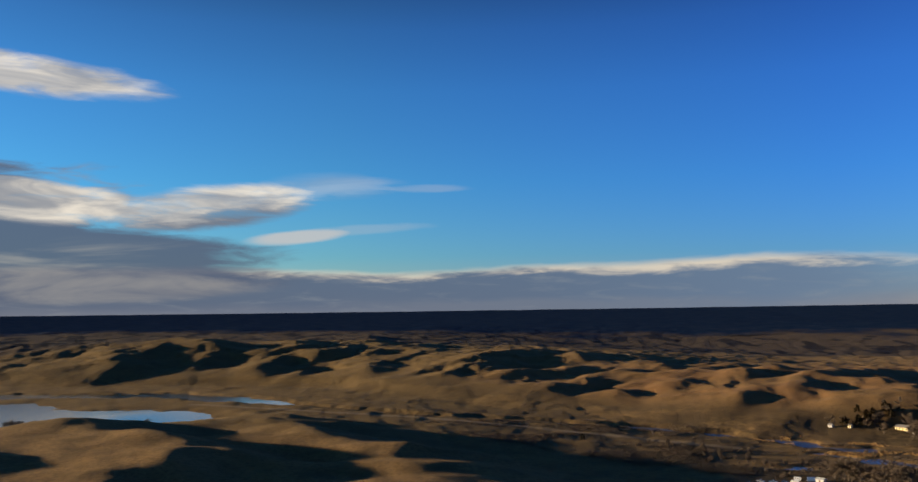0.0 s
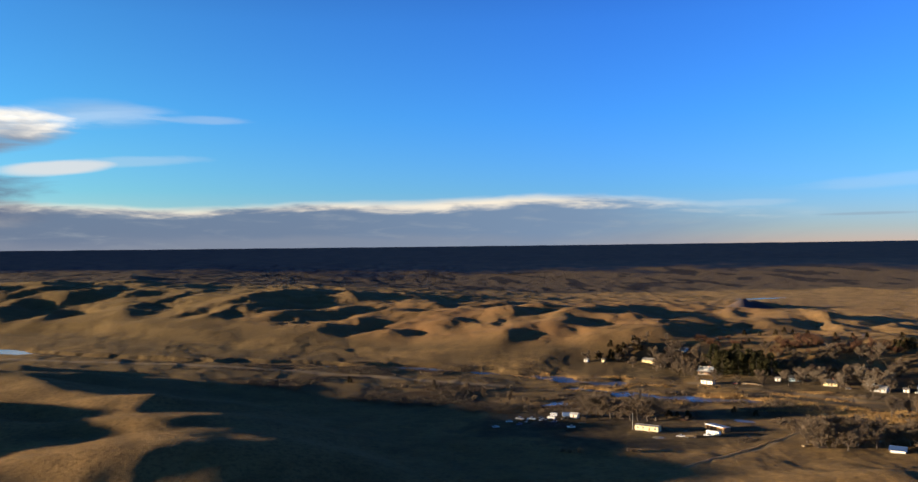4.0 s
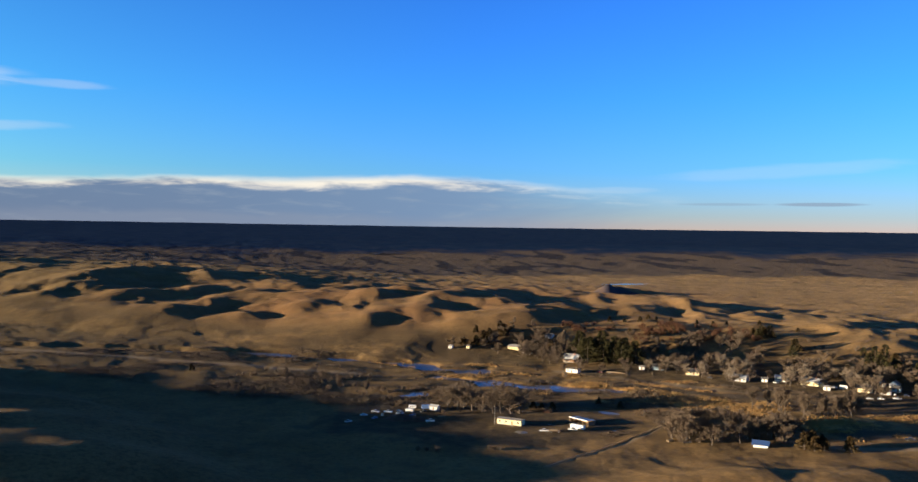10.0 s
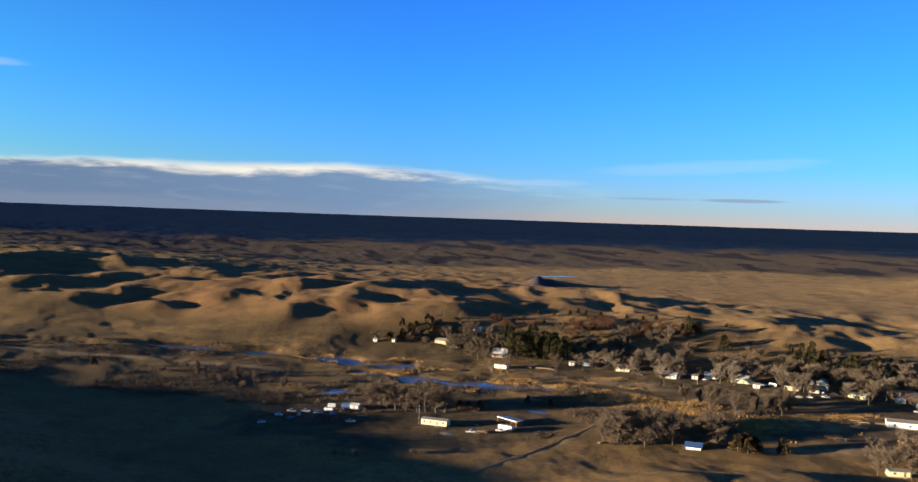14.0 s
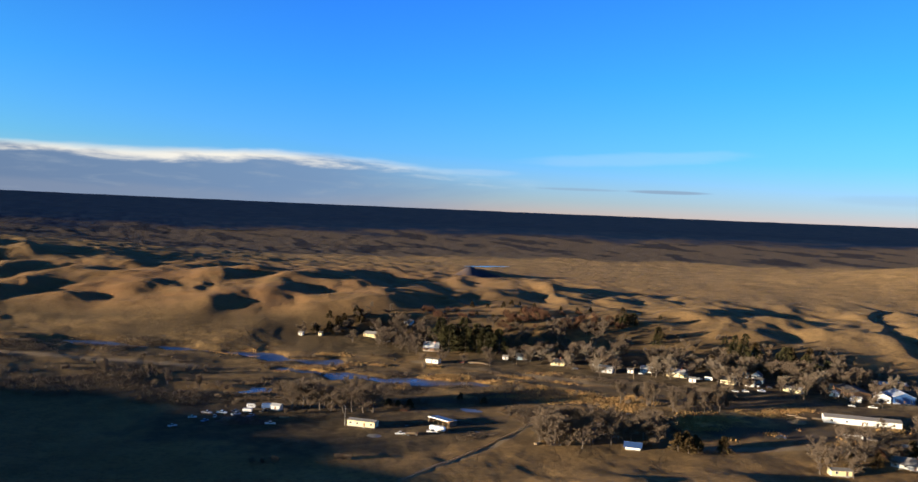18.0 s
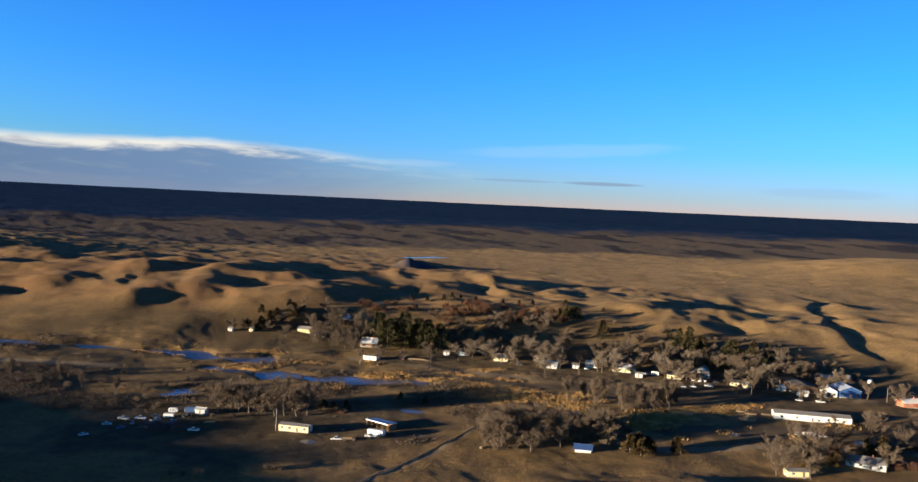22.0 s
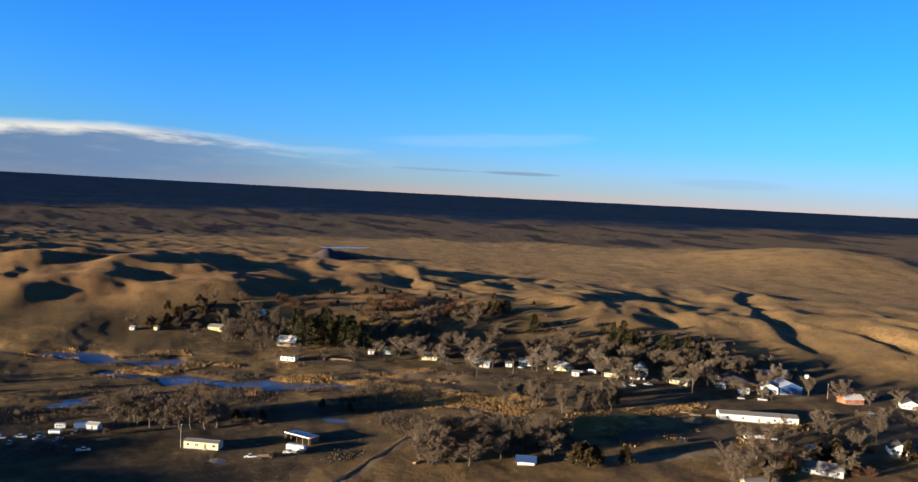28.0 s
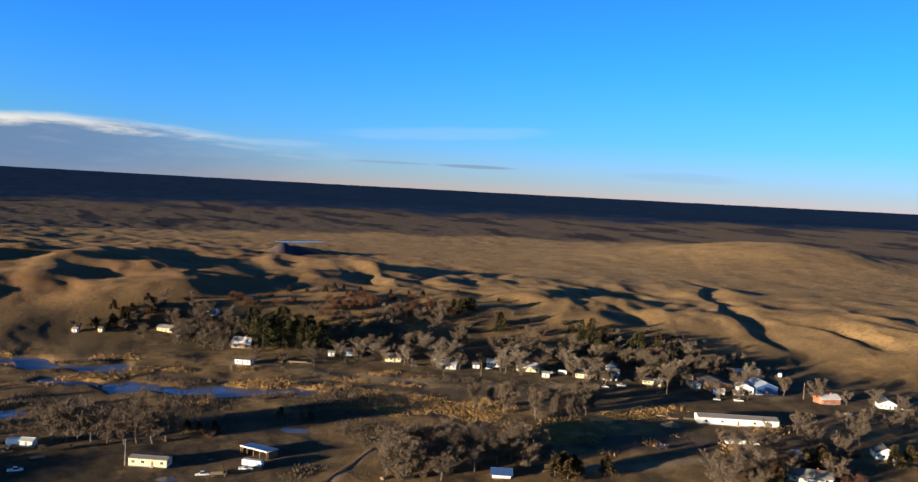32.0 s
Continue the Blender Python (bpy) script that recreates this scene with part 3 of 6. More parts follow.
def height(x, y):
    """The land's height, in metres over the village."""
    z, wx, wy, far, near, reach = lie(x, y)
    z = z + relief_at(x, y)
    meadow = smooth(x, 820, 1050) * smooth(1150 - far, 0, 200)
    rough = np.interp(far, (10, 80, 600, 800, 1100, 1500, 1900, 3600), (0, 1, 1, 0.7, 0.7, 0.5, 0.15, 0.1)) * (1 - 0.6 * meadow)
    rough = rough + 0.45 * np.interp(near, (10, 90), (0, 1))
    # swells drawn out a little along the wind, with rounded tops
    p, q = wx * DOWN_SUN[0] + wy * DOWN_SUN[1], -wx * DOWN_SUN[1] + wy * DOWN_SUN[0]
    swell = 1 - np.sqrt(layers(p, q * 1.3, 130, 3, 3, 0.4) ** 2 + 0.03) * 2
    z = z + rough * (1.1 * swell + 0.9 * layers(wx, wy, 260, 3, 13) + 1.0 * layers(wx, wy, 42, 3, 31))
    # small knolls, and spurs that run down to the valley
    z += np.interp(far, (20, 90, 600, 900, 1400, 1900), (0, 1, 1, 0.8, 0.5, 0.1)) * (1.3 * smooth(layers(wx, wy, 62, 2, 101, 0.5), -0.15, 0.75) + 1.1 * layers(wx, wy, 24, 2, 111)) * (1 - 0.6 * meadow)
    u, v = 0.72 * wx - 0.69 * wy, 0.69 * wx + 0.72 * wy
    spur = 1 - np.sqrt(layers(u, v * 0.4, 80, 2, 81, 0.45) ** 2 + 0.012) * 2.2
    z += 1.9 * spur * np.interp(far, (-10, 60, 200, 500, 900), (0, 1, 1, 0.6, 0)) * (1 - 0.7 * meadow)
    # the near hill: long low ridges down the wind
    z += np.interp(near, (15, 80), (0, 1)) * (1.6 * layers(p / 2.6, q, 62, 3, 121, 0.4) + 0.8 * layers(wx, wy, 40, 2, 131))
    z = z + 0.9 * layers(x, y, 130, 2, 191, 0.5) * smooth(reach, 2400, 2900)
    # valley floor: hummocks and channels
    floor = (1 - smooth(far, -10, 40)) * (1 - smooth(near, -10, 40))
    z += floor * 0.8 * layers(x, y, 40, 4, 41)
    for line, wide, deep in ((RIVER, 12, 2.4), (WETLAND, 30, 2.4), (SIDE_ARM, 10, 2.2), (BACKWATER, 75, 5.0), (WIDE_WATER, 125, 5.0)):
        d = np.abs(side(x, y, line)) + 9 * layers(x, y, 35, 3, 51)
        z -= (1 - smooth(far, -10, 40)) * (1 - smooth(near, 20, 60)) * deep * (1 - smooth(d, wide * 0.5, wide * 1.3))
    # a scarp whose lee side drops, then slowly rises again
    for line, deep, back in ((CUT, 3.2, 40), (CUT_BRANCH, 3.4, 34)):
        d = side(wx, wy, line)
        end = smooth(np.hypot(x - line[-1][0], y - line[-1][1]), 0, 30) * smooth(np.hypot(x - line[0][0], y - line[0][1]), 0, 90)
        z -= deep * end * smooth(d, -1, 7) * (1 - smooth(d, 12, back))
    for px, py, rx, ry, level in PONDS:
        inside = np.hypot((x - px) / rx, (y - py) / ry)
        z += (level - 0.6 - z) * (1 - smooth(inside, 0.9, 1.8))
    return z


def sheet(name, verts, faces, mat):
    mesh = bpy.data.meshes.new(name)
    mesh.vertices.add(len(verts))
    mesh.vertices.foreach_set("co", np.asarray(verts, np.float32).ravel())
    mesh.loops.add(faces.size)
    mesh.loops.foreach_set("vertex_index", faces.astype(np.int32).ravel())
    mesh.polygons.add(len(faces))
    mesh.polygons.foreach_set("loop_start", np.arange(0, faces.size, faces.shape[1], dtype=np.int32))
    mesh.polygons.foreach_set("loop_total", np.full(len(faces), faces.shape[1], np.int32))
    mesh.update(calc_edges=True)
    mesh.polygons.foreach_set("use_smooth", np.ones(len(faces), bool))
    mesh.materials.append(mat)
    return new(name, mesh)


def far_darkening(x, y):
    """Table land's cloud shade and haze as colour, thinning towards the valley; dark knob."""
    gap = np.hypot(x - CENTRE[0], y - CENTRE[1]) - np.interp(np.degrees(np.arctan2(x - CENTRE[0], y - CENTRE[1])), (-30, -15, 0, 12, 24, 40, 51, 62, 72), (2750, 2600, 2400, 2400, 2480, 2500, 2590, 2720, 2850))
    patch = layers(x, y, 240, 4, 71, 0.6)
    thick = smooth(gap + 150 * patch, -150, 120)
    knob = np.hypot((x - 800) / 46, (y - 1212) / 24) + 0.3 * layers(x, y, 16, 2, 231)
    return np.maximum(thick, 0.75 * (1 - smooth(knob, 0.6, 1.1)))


def grey_belt_mask(x, y):
    """Grey-brown belt with dark patches between the table land and the dunes."""
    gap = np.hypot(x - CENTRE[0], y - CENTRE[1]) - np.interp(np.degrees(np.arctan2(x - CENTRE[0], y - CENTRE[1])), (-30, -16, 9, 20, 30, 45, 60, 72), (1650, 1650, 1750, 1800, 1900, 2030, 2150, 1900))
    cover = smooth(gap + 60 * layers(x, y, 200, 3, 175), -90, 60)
    patches = smooth(layers(x, y * 0.4, 75, 3, 171, 0.5), 0.18, 0.36)
    return cover * (0.62 + 0.38 * patches)


def build_ground():
    sweep = np.radians(np.concatenate([np.linspace(-42, 88, 1150), np.linspace(88, 318, 116)[1:-1]]))
    reach = np.concatenate([[0.0], np.linspace(30, 240, 12)[:-1], np.geomspace(240, 4700, 470)])
    a, r = np.meshgrid(sweep, reach)
    x, y = CENTRE[0] + r * np.sin(a), CENTRE[1] + r * np.cos(a)
    x, y = x.ravel(), y.ravel()
    z = height(x, y)
    count, rows = len(sweep), len(reach)
    i = np.arange(rows - 1)[:, None] * count + np.arange(count)[None]
    j = np.arange(rows - 1)[:, None] * count + (np.arange(count)[None] + 1) % count
    faces = np.stack([i, i + count, j + count, j], -1).reshape(-1, 4)
    ground = sheet("ground", np.stack([x, y, z], -1), faces, GROUND)
    far, near = side(x, y, FAR_FOOT), -side(x, y, NEAR_FOOT)
    floor = (1 - smooth(far, -5, 60)) * (1 - smooth(near, -5, 30))
    wet = np.minimum(np.abs(side(x, y, RIVER)), np.abs(side(x, y, SIDE_ARM)))
    masks = {
        "reed": floor * (0.4 + 0.6 * smooth(0.72 * x - 0.69 * y, -220, -60)) * (0.35 + 0.65 * (1 - smooth(wet, 20, 90))) * smooth(layers(x, y, 60, 3, 61), -0.5, 0.2)
        + np.maximum.reduce([1 - smooth(np.hypot((x - a) / p, (y - b) / q) + 0.45 * layers(x, y, 18, 3, 161), 0.6, 1.2) for a, b, p, q in GOLD]),
        "far_dark": far_darkening(x, y),
        "olive": (1 - smooth(x + 60 * layers(x, y, 150, 2, 221), -20, 260)) * smooth(y, 560, 760),
        "east_lift": smooth(x + 70 * layers(x, y, 140, 3, 223), 480, 800) * smooth(far, -20, 60),
        "russet": np.exp(-(((x - 330) / 330) ** 2) - ((y - 1010) / 260) ** 2) * smooth(far, 0, 70) + 0.6 * np.exp(-(((x - 760) / 330) ** 2) - ((y - 1250) / 330) ** 2) * smooth(far, 0, 70),
        "grey_belt": grey_belt_mask(x, y),
        "flats": floor * smooth(layers(x, y, 90, 4, 181), -0.55, 0.1) * smooth(x, -250, 50) * smooth(0.69 * x + 0.72 * y, 520, 580),
        "gold": np.maximum.reduce([1 - smooth(np.hypot((x - a) / p, (y - b) / q) + 0.6 * layers(x, y, 16, 3, 161), 0.5, 1.1) for a, b, p, q in GOLD]),
        "soil": np.maximum.reduce([1 - smooth(np.hypot((x - a) / p, (y - b) / q) + 0.25 * layers(x, y, 20, 3, 77), 0.75, 1.15) for a, b, p, q in YARDS]),
        "track": np.maximum.reduce([0.9 * (1 - smooth(np.abs(side(x, y, line)), w, w * 1.8)) for line, w in ((ROAD, 4), (LANE, 1.3), (STREET, 5), (LOWER_ROAD, 3))]),
        "dark_strip": np.maximum.reduce([1 - smooth(np.abs(side(x, y, line)) + 2.0 * layers(x, y, 14, 2, 211), w, w * 1.6) for line, w in ((BANK_TRACK, 5), (YARD_BAND, 5), (DEPOT_ROAD, 9))]),
    }
    for name, values in masks.items():
        ground.data.attributes.new(name, "FLOAT", "POINT").data.foreach_set("value", values.astype(np.float32))
    return tagged(ground, "rolling tan winter grassland with dune hills and a river valley", "ground", kind="structure")


build_ground()


def land(x, y):
    return float(height(np.array([float(x)]), np.array([float(y)]))[0])


def water_sheet(name, x0, x1, label, mat):
    """The river's surface, 0.9 m under the valley floor."""
    gx, gy = np.meshgrid(np.linspace(x0, x1, 60), np.linspace(440, 1420, 60))
    z = bottom(gx, gy) - 0.9
    k = (np.arange(59)[:, None] * 60 + np.arange(59)[None]).ravel()
    verts = np.stack([gx.ravel(), gy.ravel(), z.ravel()], -1)
    return tagged(sheet(name, verts, np.stack([k, k + 1, k + 61, k + 60], -1), mat), label, "water", kind="structure")


def pond(px, py, rx, ry, level):
    """A flat sheet of water with an uneven shore."""
    bm = bmesh.new()
    rim = [bm.verts.new((px + rx * 1.25 * math.cos(a) * (1 + 0.12 * math.sin(3 * a + 1)), py + ry * 1.25 * math.sin(a) * (1 + 0.15 * math.sin(2 * a)), level - 0.3)) for a in np.linspace(0, 2 * math.pi, 40)[:-1]]
    bm.faces.new(rim)
    me = bpy.data.meshes.new("pond")
    bm.to_mesh(me)
    bm.free()
    me.materials.append(WATER)
    tagged(new("pond", me), "small blue pond on the open grassland", "pond", kind="structure")


for row in PONDS:
    pond(*row)
water_sheet("backwater", -1200, -160, "wide calm backwater that mirrors the clouds", WATER)
water_sheet("river", -160, 460, "shallow river with dull ice and open water", ICE)

# ---- paints and other materials ----


def paint(name, colour, rough=0.6, metal=0.0, wear=0.35, scale=1.0):
    """Painted or weathered surface: broad stains and fine grain over one colour."""
    mat, m = material(name)
    where = m.add("ShaderNodeTexCoord").outputs["Object"]
    dull = tuple(c * 0.55 for c in colour)
    tone = m.mix(m.step(m.noise(where, 0.5 * scale, 5, 0.6), 0.4, 0.75, 0, wear), rgb(*colour), rgb(*dull))
    tone = m.mix(m.step(m.noise(where, 6.0 * scale, 4, 0.6), 0.5, 0.8, 0, wear * 0.6), tone, rgb(*dull))
    return finish(mat, m, tone, rough, metal, bump=m.noise(where, 9 * scale, 3), strength=0.15, distance=0.02, specular=0.4)


def siding(name, colour):
    """Lapped boards: level shadow lines, stains."""
    mat, m = material(name)
    where = m.add("ShaderNodeTexCoord").outputs["Object"]
    wave = m.add("ShaderNodeTexWave", wave_type="BANDS", bands_direction="Z", wave_profile="SAW")
    m.put(wave.inputs["Vector"], where)
    wave.inputs["Scale"].default_value = 1.6
    dull = tuple(c * 0.6 for c in colour)
    tone = m.mix(m.step(m.noise(where, 0.6, 5, 0.6), 0.4, 0.75, 0, 0.4), rgb(*colour), rgb(*dull))
    return finish(mat, m, tone, 0.7, bump=wave.outputs[0], strength=0.5, distance=0.03)


def ribbed(name, colour, rough=0.45, metal=0.3):
    """Ribbed sheet metal with rust streaks."""
    mat, m = material(name)
    where = m.add("ShaderNodeTexCoord").outputs["Object"]
    wave = m.add("ShaderNodeTexWave", wave_type="BANDS", bands_direction="X")
    m.put(wave.inputs["Vector"], where)
    wave.inputs["Scale"].default_value = 1.1
    tone = m.mix(m.step(m.noise(where, 0.7, 6, 0.65), 0.52, 0.8, 0, 0.6), rgb(*colour), rgb(colour[0] * 0.6 + 0.03, colour[1] * 0.55, colour[2] * 0.5))
    return finish(mat, m, tone, rough, metal, bump=wave.outputs[0], strength=0.4, distance=0.03, specular=0.5)


def varied(name, first, second, rough=0.9):
    """A plant's colour, different from one to the next and within itself."""
    mat, m = material(name)
    lot = m.add("ShaderNodeObjectInfo").outputs["Random"]
    where = m.add("ShaderNodeNewGeometry").outputs["Position"]
    mixed = m.math("ADD", m.math("MULTIPLY", lot, 0.6), m.math("MULTIPLY", m.noise(where, 0.8, 4), 0.4))
    return finish(mat, m, m.mix(mixed, rgb(*first), rgb(*second)), rough, specular=0.1)


def glass_material():
    mat, m = material("window_glass")
    where = m.add("ShaderNodeTexCoord").outputs["Object"]
    return finish(mat, m, m.mix(m.noise(where, 2.0, 2), rgb(0.015, 0.018, 0.022), rgb(0.04, 0.045, 0.05)), 0.08, specular=0.6)


CREAM, WHITE, OFFWHITE = siding("cream_siding", (0.78, 0.66, 0.36)), siding("white_siding", (0.80, 0.79, 0.74)), siding("grey_siding", (0.52, 0.52, 0.50))
YELLOW, BLUE, REDWALL = siding("yellow_siding", (0.80, 0.64, 0.30)), ribbed("blue_sheet_metal", (0.05, 0.13, 0.34)), paint("red_brick_paint", (0.50, 0.15, 0.07), 0.85)
BROWN, TEAL = siding("brown_siding", (0.24, 0.14, 0.08)), siding("pale_blue_siding", (0.28, 0.42, 0.52))
SHINGLE, DARKROOF, TIN, WHITETIN = paint("grey_shingle", (0.22, 0.21, 0.21), 0.9, 0, 0.5, 3), paint("dark_shingle", (0.09, 0.085, 0.085), 0.9, 0, 0.5, 3), ribbed("grey_tin", (0.50, 0.52, 0.54)), ribbed("white_tin", (0.78, 0.78, 0.76), 0.5, 0.1)
BLUETIN, TRIM, DOOR, GLASS = ribbed("light_blue_tin", (0.50, 0.55, 0.62)), paint("white_trim", (0.78, 0.77, 0.74)), paint("door_paint", (0.20, 0.12, 0.08)), glass_material()
CONCRETE, TIMBER, RUST = paint("concrete", (0.36, 0.34, 0.31), 0.9, 0, 0.5), paint("weathered_timber", (0.30, 0.22, 0.14), 0.9, 0, 0.6, 2), paint("rusty_steel", (0.13, 0.062, 0.04), 0.8, 0.3, 0.6)
CARWHITE, CARDARK, CARSILVER, CARRED, CARBLUE = (paint("car_" + a, b, 0.3, 0, 0.15) for a, b in (("white", (0.78, 0.78, 0.76)), ("black", (0.03, 0.03, 0.035)), ("silver", (0.45, 0.46, 0.48)), ("red", (0.35, 0.06, 0.04)), ("blue", (0.08, 0.14, 0.28))))
TYRE, CHROME, TARP = paint("tyre_rubber", (0.02, 0.02, 0.02), 0.9), paint("rim_metal", (0.5, 0.5, 0.5), 0.35, 0.8), paint("blue_tarp", (0.035, 0.085, 0.24), 0.6)
BARK, TWIG, PALETWIG = varied("bark", (0.09, 0.072, 0.058), (0.15, 0.122, 0.1)), varied("bare_twigs", (0.10, 0.075, 0.054), (0.165, 0.124, 0.09)), varied("pale_twigs", (0.16, 0.126, 0.092), (0.25, 0.201, 0.152))
NEEDLE, CEDAR, BRUSH, REED = varied("pine_needles", (0.030, 0.029, 0.013), (0.062, 0.054, 0.022)), varied("winter_cedar", (0.034, 0.028, 0.013), (0.075, 0.048, 0.021)), varied("red_brown_brush", (0.068, 0.034, 0.022), (0.125, 0.066, 0.04)), varied("dry_reeds", (0.28, 0.172, 0.072), (0.44, 0.275, 0.115))

# ---- making parts ----


def mesh_from(bm, name, mat, smooth_faces=False):
    me = bpy.data.meshes.new(name)
    bm.to_mesh(me)
    bm.free()
    me.materials.append(mat)
    if smooth_faces:
        me.polygons.foreach_set("use_smooth", np.ones(len(me.polygons), bool))
    return me


def part(name, bm, mat, parent, label="", at=None, smooth_faces=False):
    ob = new(name, mesh_from(bm, name, mat, smooth_faces))
    ob.parent = parent
    if at is not None:
        ob.matrix_basis = at
    return tagged(ob, label) if label else ob


def thing(name, label, category, group="", at=None):
    ob = new(name)
    if at is not None:
        ob.matrix_basis = at
    return tagged(ob, label, category, group)


def box(bm, x0, y0, z0, x1, y1, z1):
    v = [bm.verts.new(p) for p in ((x0, y0, z0), (x1, y0, z0), (x1, y1, z0), (x0, y1, z0), (x0, y0, z1), (x1, y0, z1), (x1, y1, z1), (x0, y1, z1))]
    for f in ((0, 3, 2, 1), (4, 5, 6, 7), (0, 1, 5, 4), (1, 2, 6, 5), (2, 3, 7, 6), (3, 0, 4, 7)):
        bm.faces.new([v[i] for i in f])
    return v


def boxes(*sizes):
    bm = bmesh.new()
    for s in sizes:
        box(bm, *s)
    return bm


def bevelled(size, width=0.05, segments=1):
    bm = boxes(size)
    bmesh.ops.bevel(bm, geom=bm.edges[:], offset=width, segments=segments, affect="EDGES")
    return bm


def prism(bm, outline, x0, x1):
    """An outline in y and z, drawn out along x."""
    a, b = [bm.verts.new((x0, y, z)) for y, z in outline], [bm.verts.new((x1, y, z)) for y, z in outline]
    bm.faces.new(a[::-1])
    bm.faces.new(b)
    for i in range(len(outline)):
        j = (i + 1) % len(outline)
        bm.faces.new((a[i], a[j], b[j], b[i]))
    bmesh.ops.recalc_face_normals(bm, faces=bm.faces[:])


def tube(bm, points, radii, sides=6):
    """A tapered tube along points."""
    rings = []
    for i, p in enumerate(points):
        d = (Vector(points[min(i + 1, len(points) - 1)]) - Vector(points[max(i - 1, 0)])).normalized()
        side_way = d.cross(Vector((0.31, 0.95, 0.05))).normalized()
        up_way = d.cross(side_way)
        rings.append([bm.verts.new(Vector(p) + (side_way * math.cos(k * 2 * math.pi / sides) + up_way * math.sin(k * 2 * math.pi / sides)) * radii[i]) for k in range(sides)])
    for a, b in zip(rings[:-1], rings[1:]):
        for k in range(sides):
            bm.faces.new((a[k], a[(k + 1) % sides], b[(k + 1) % sides], b[k]))
    bm.faces.new(rings[-1])
    bm.faces.new(rings[0][::-1])


def lowest(points):
    p = np.array(points, float)
    return float(height(p[:, 0].copy(), p[:, 1].copy()).min())


# ---- buildings ----


def window_part(parent, x, y, z, wide, high, facing):
    """A window on a wall whose outside looks along local -y (facing -1), +y (1), or along x (2, -2)."""
    w = wide / 2
    at = pose(x, y, z, 0, 0, {-1: 0, 1: 180, 2: 90, -2: -90}[facing])
    frame_bm = boxes((-w - 0.1, -0.07, -0.1, w + 0.1, 0.03, 0), (-w - 0.1, -0.07, high, w + 0.1, 0.03, high + 0.1), (-w - 0.1, -0.07, 0, -w, 0.03, high), (w, -0.07, 0, w + 0.1, 0.03, high), (-0.03, -0.06, 0, 0.03, 0.02, high))
    win = part("window", frame_bm, TRIM, parent, at=at)
    part("pane", boxes((-w, -0.035, 0, w, -0.01, high)), GLASS, win)
    return win


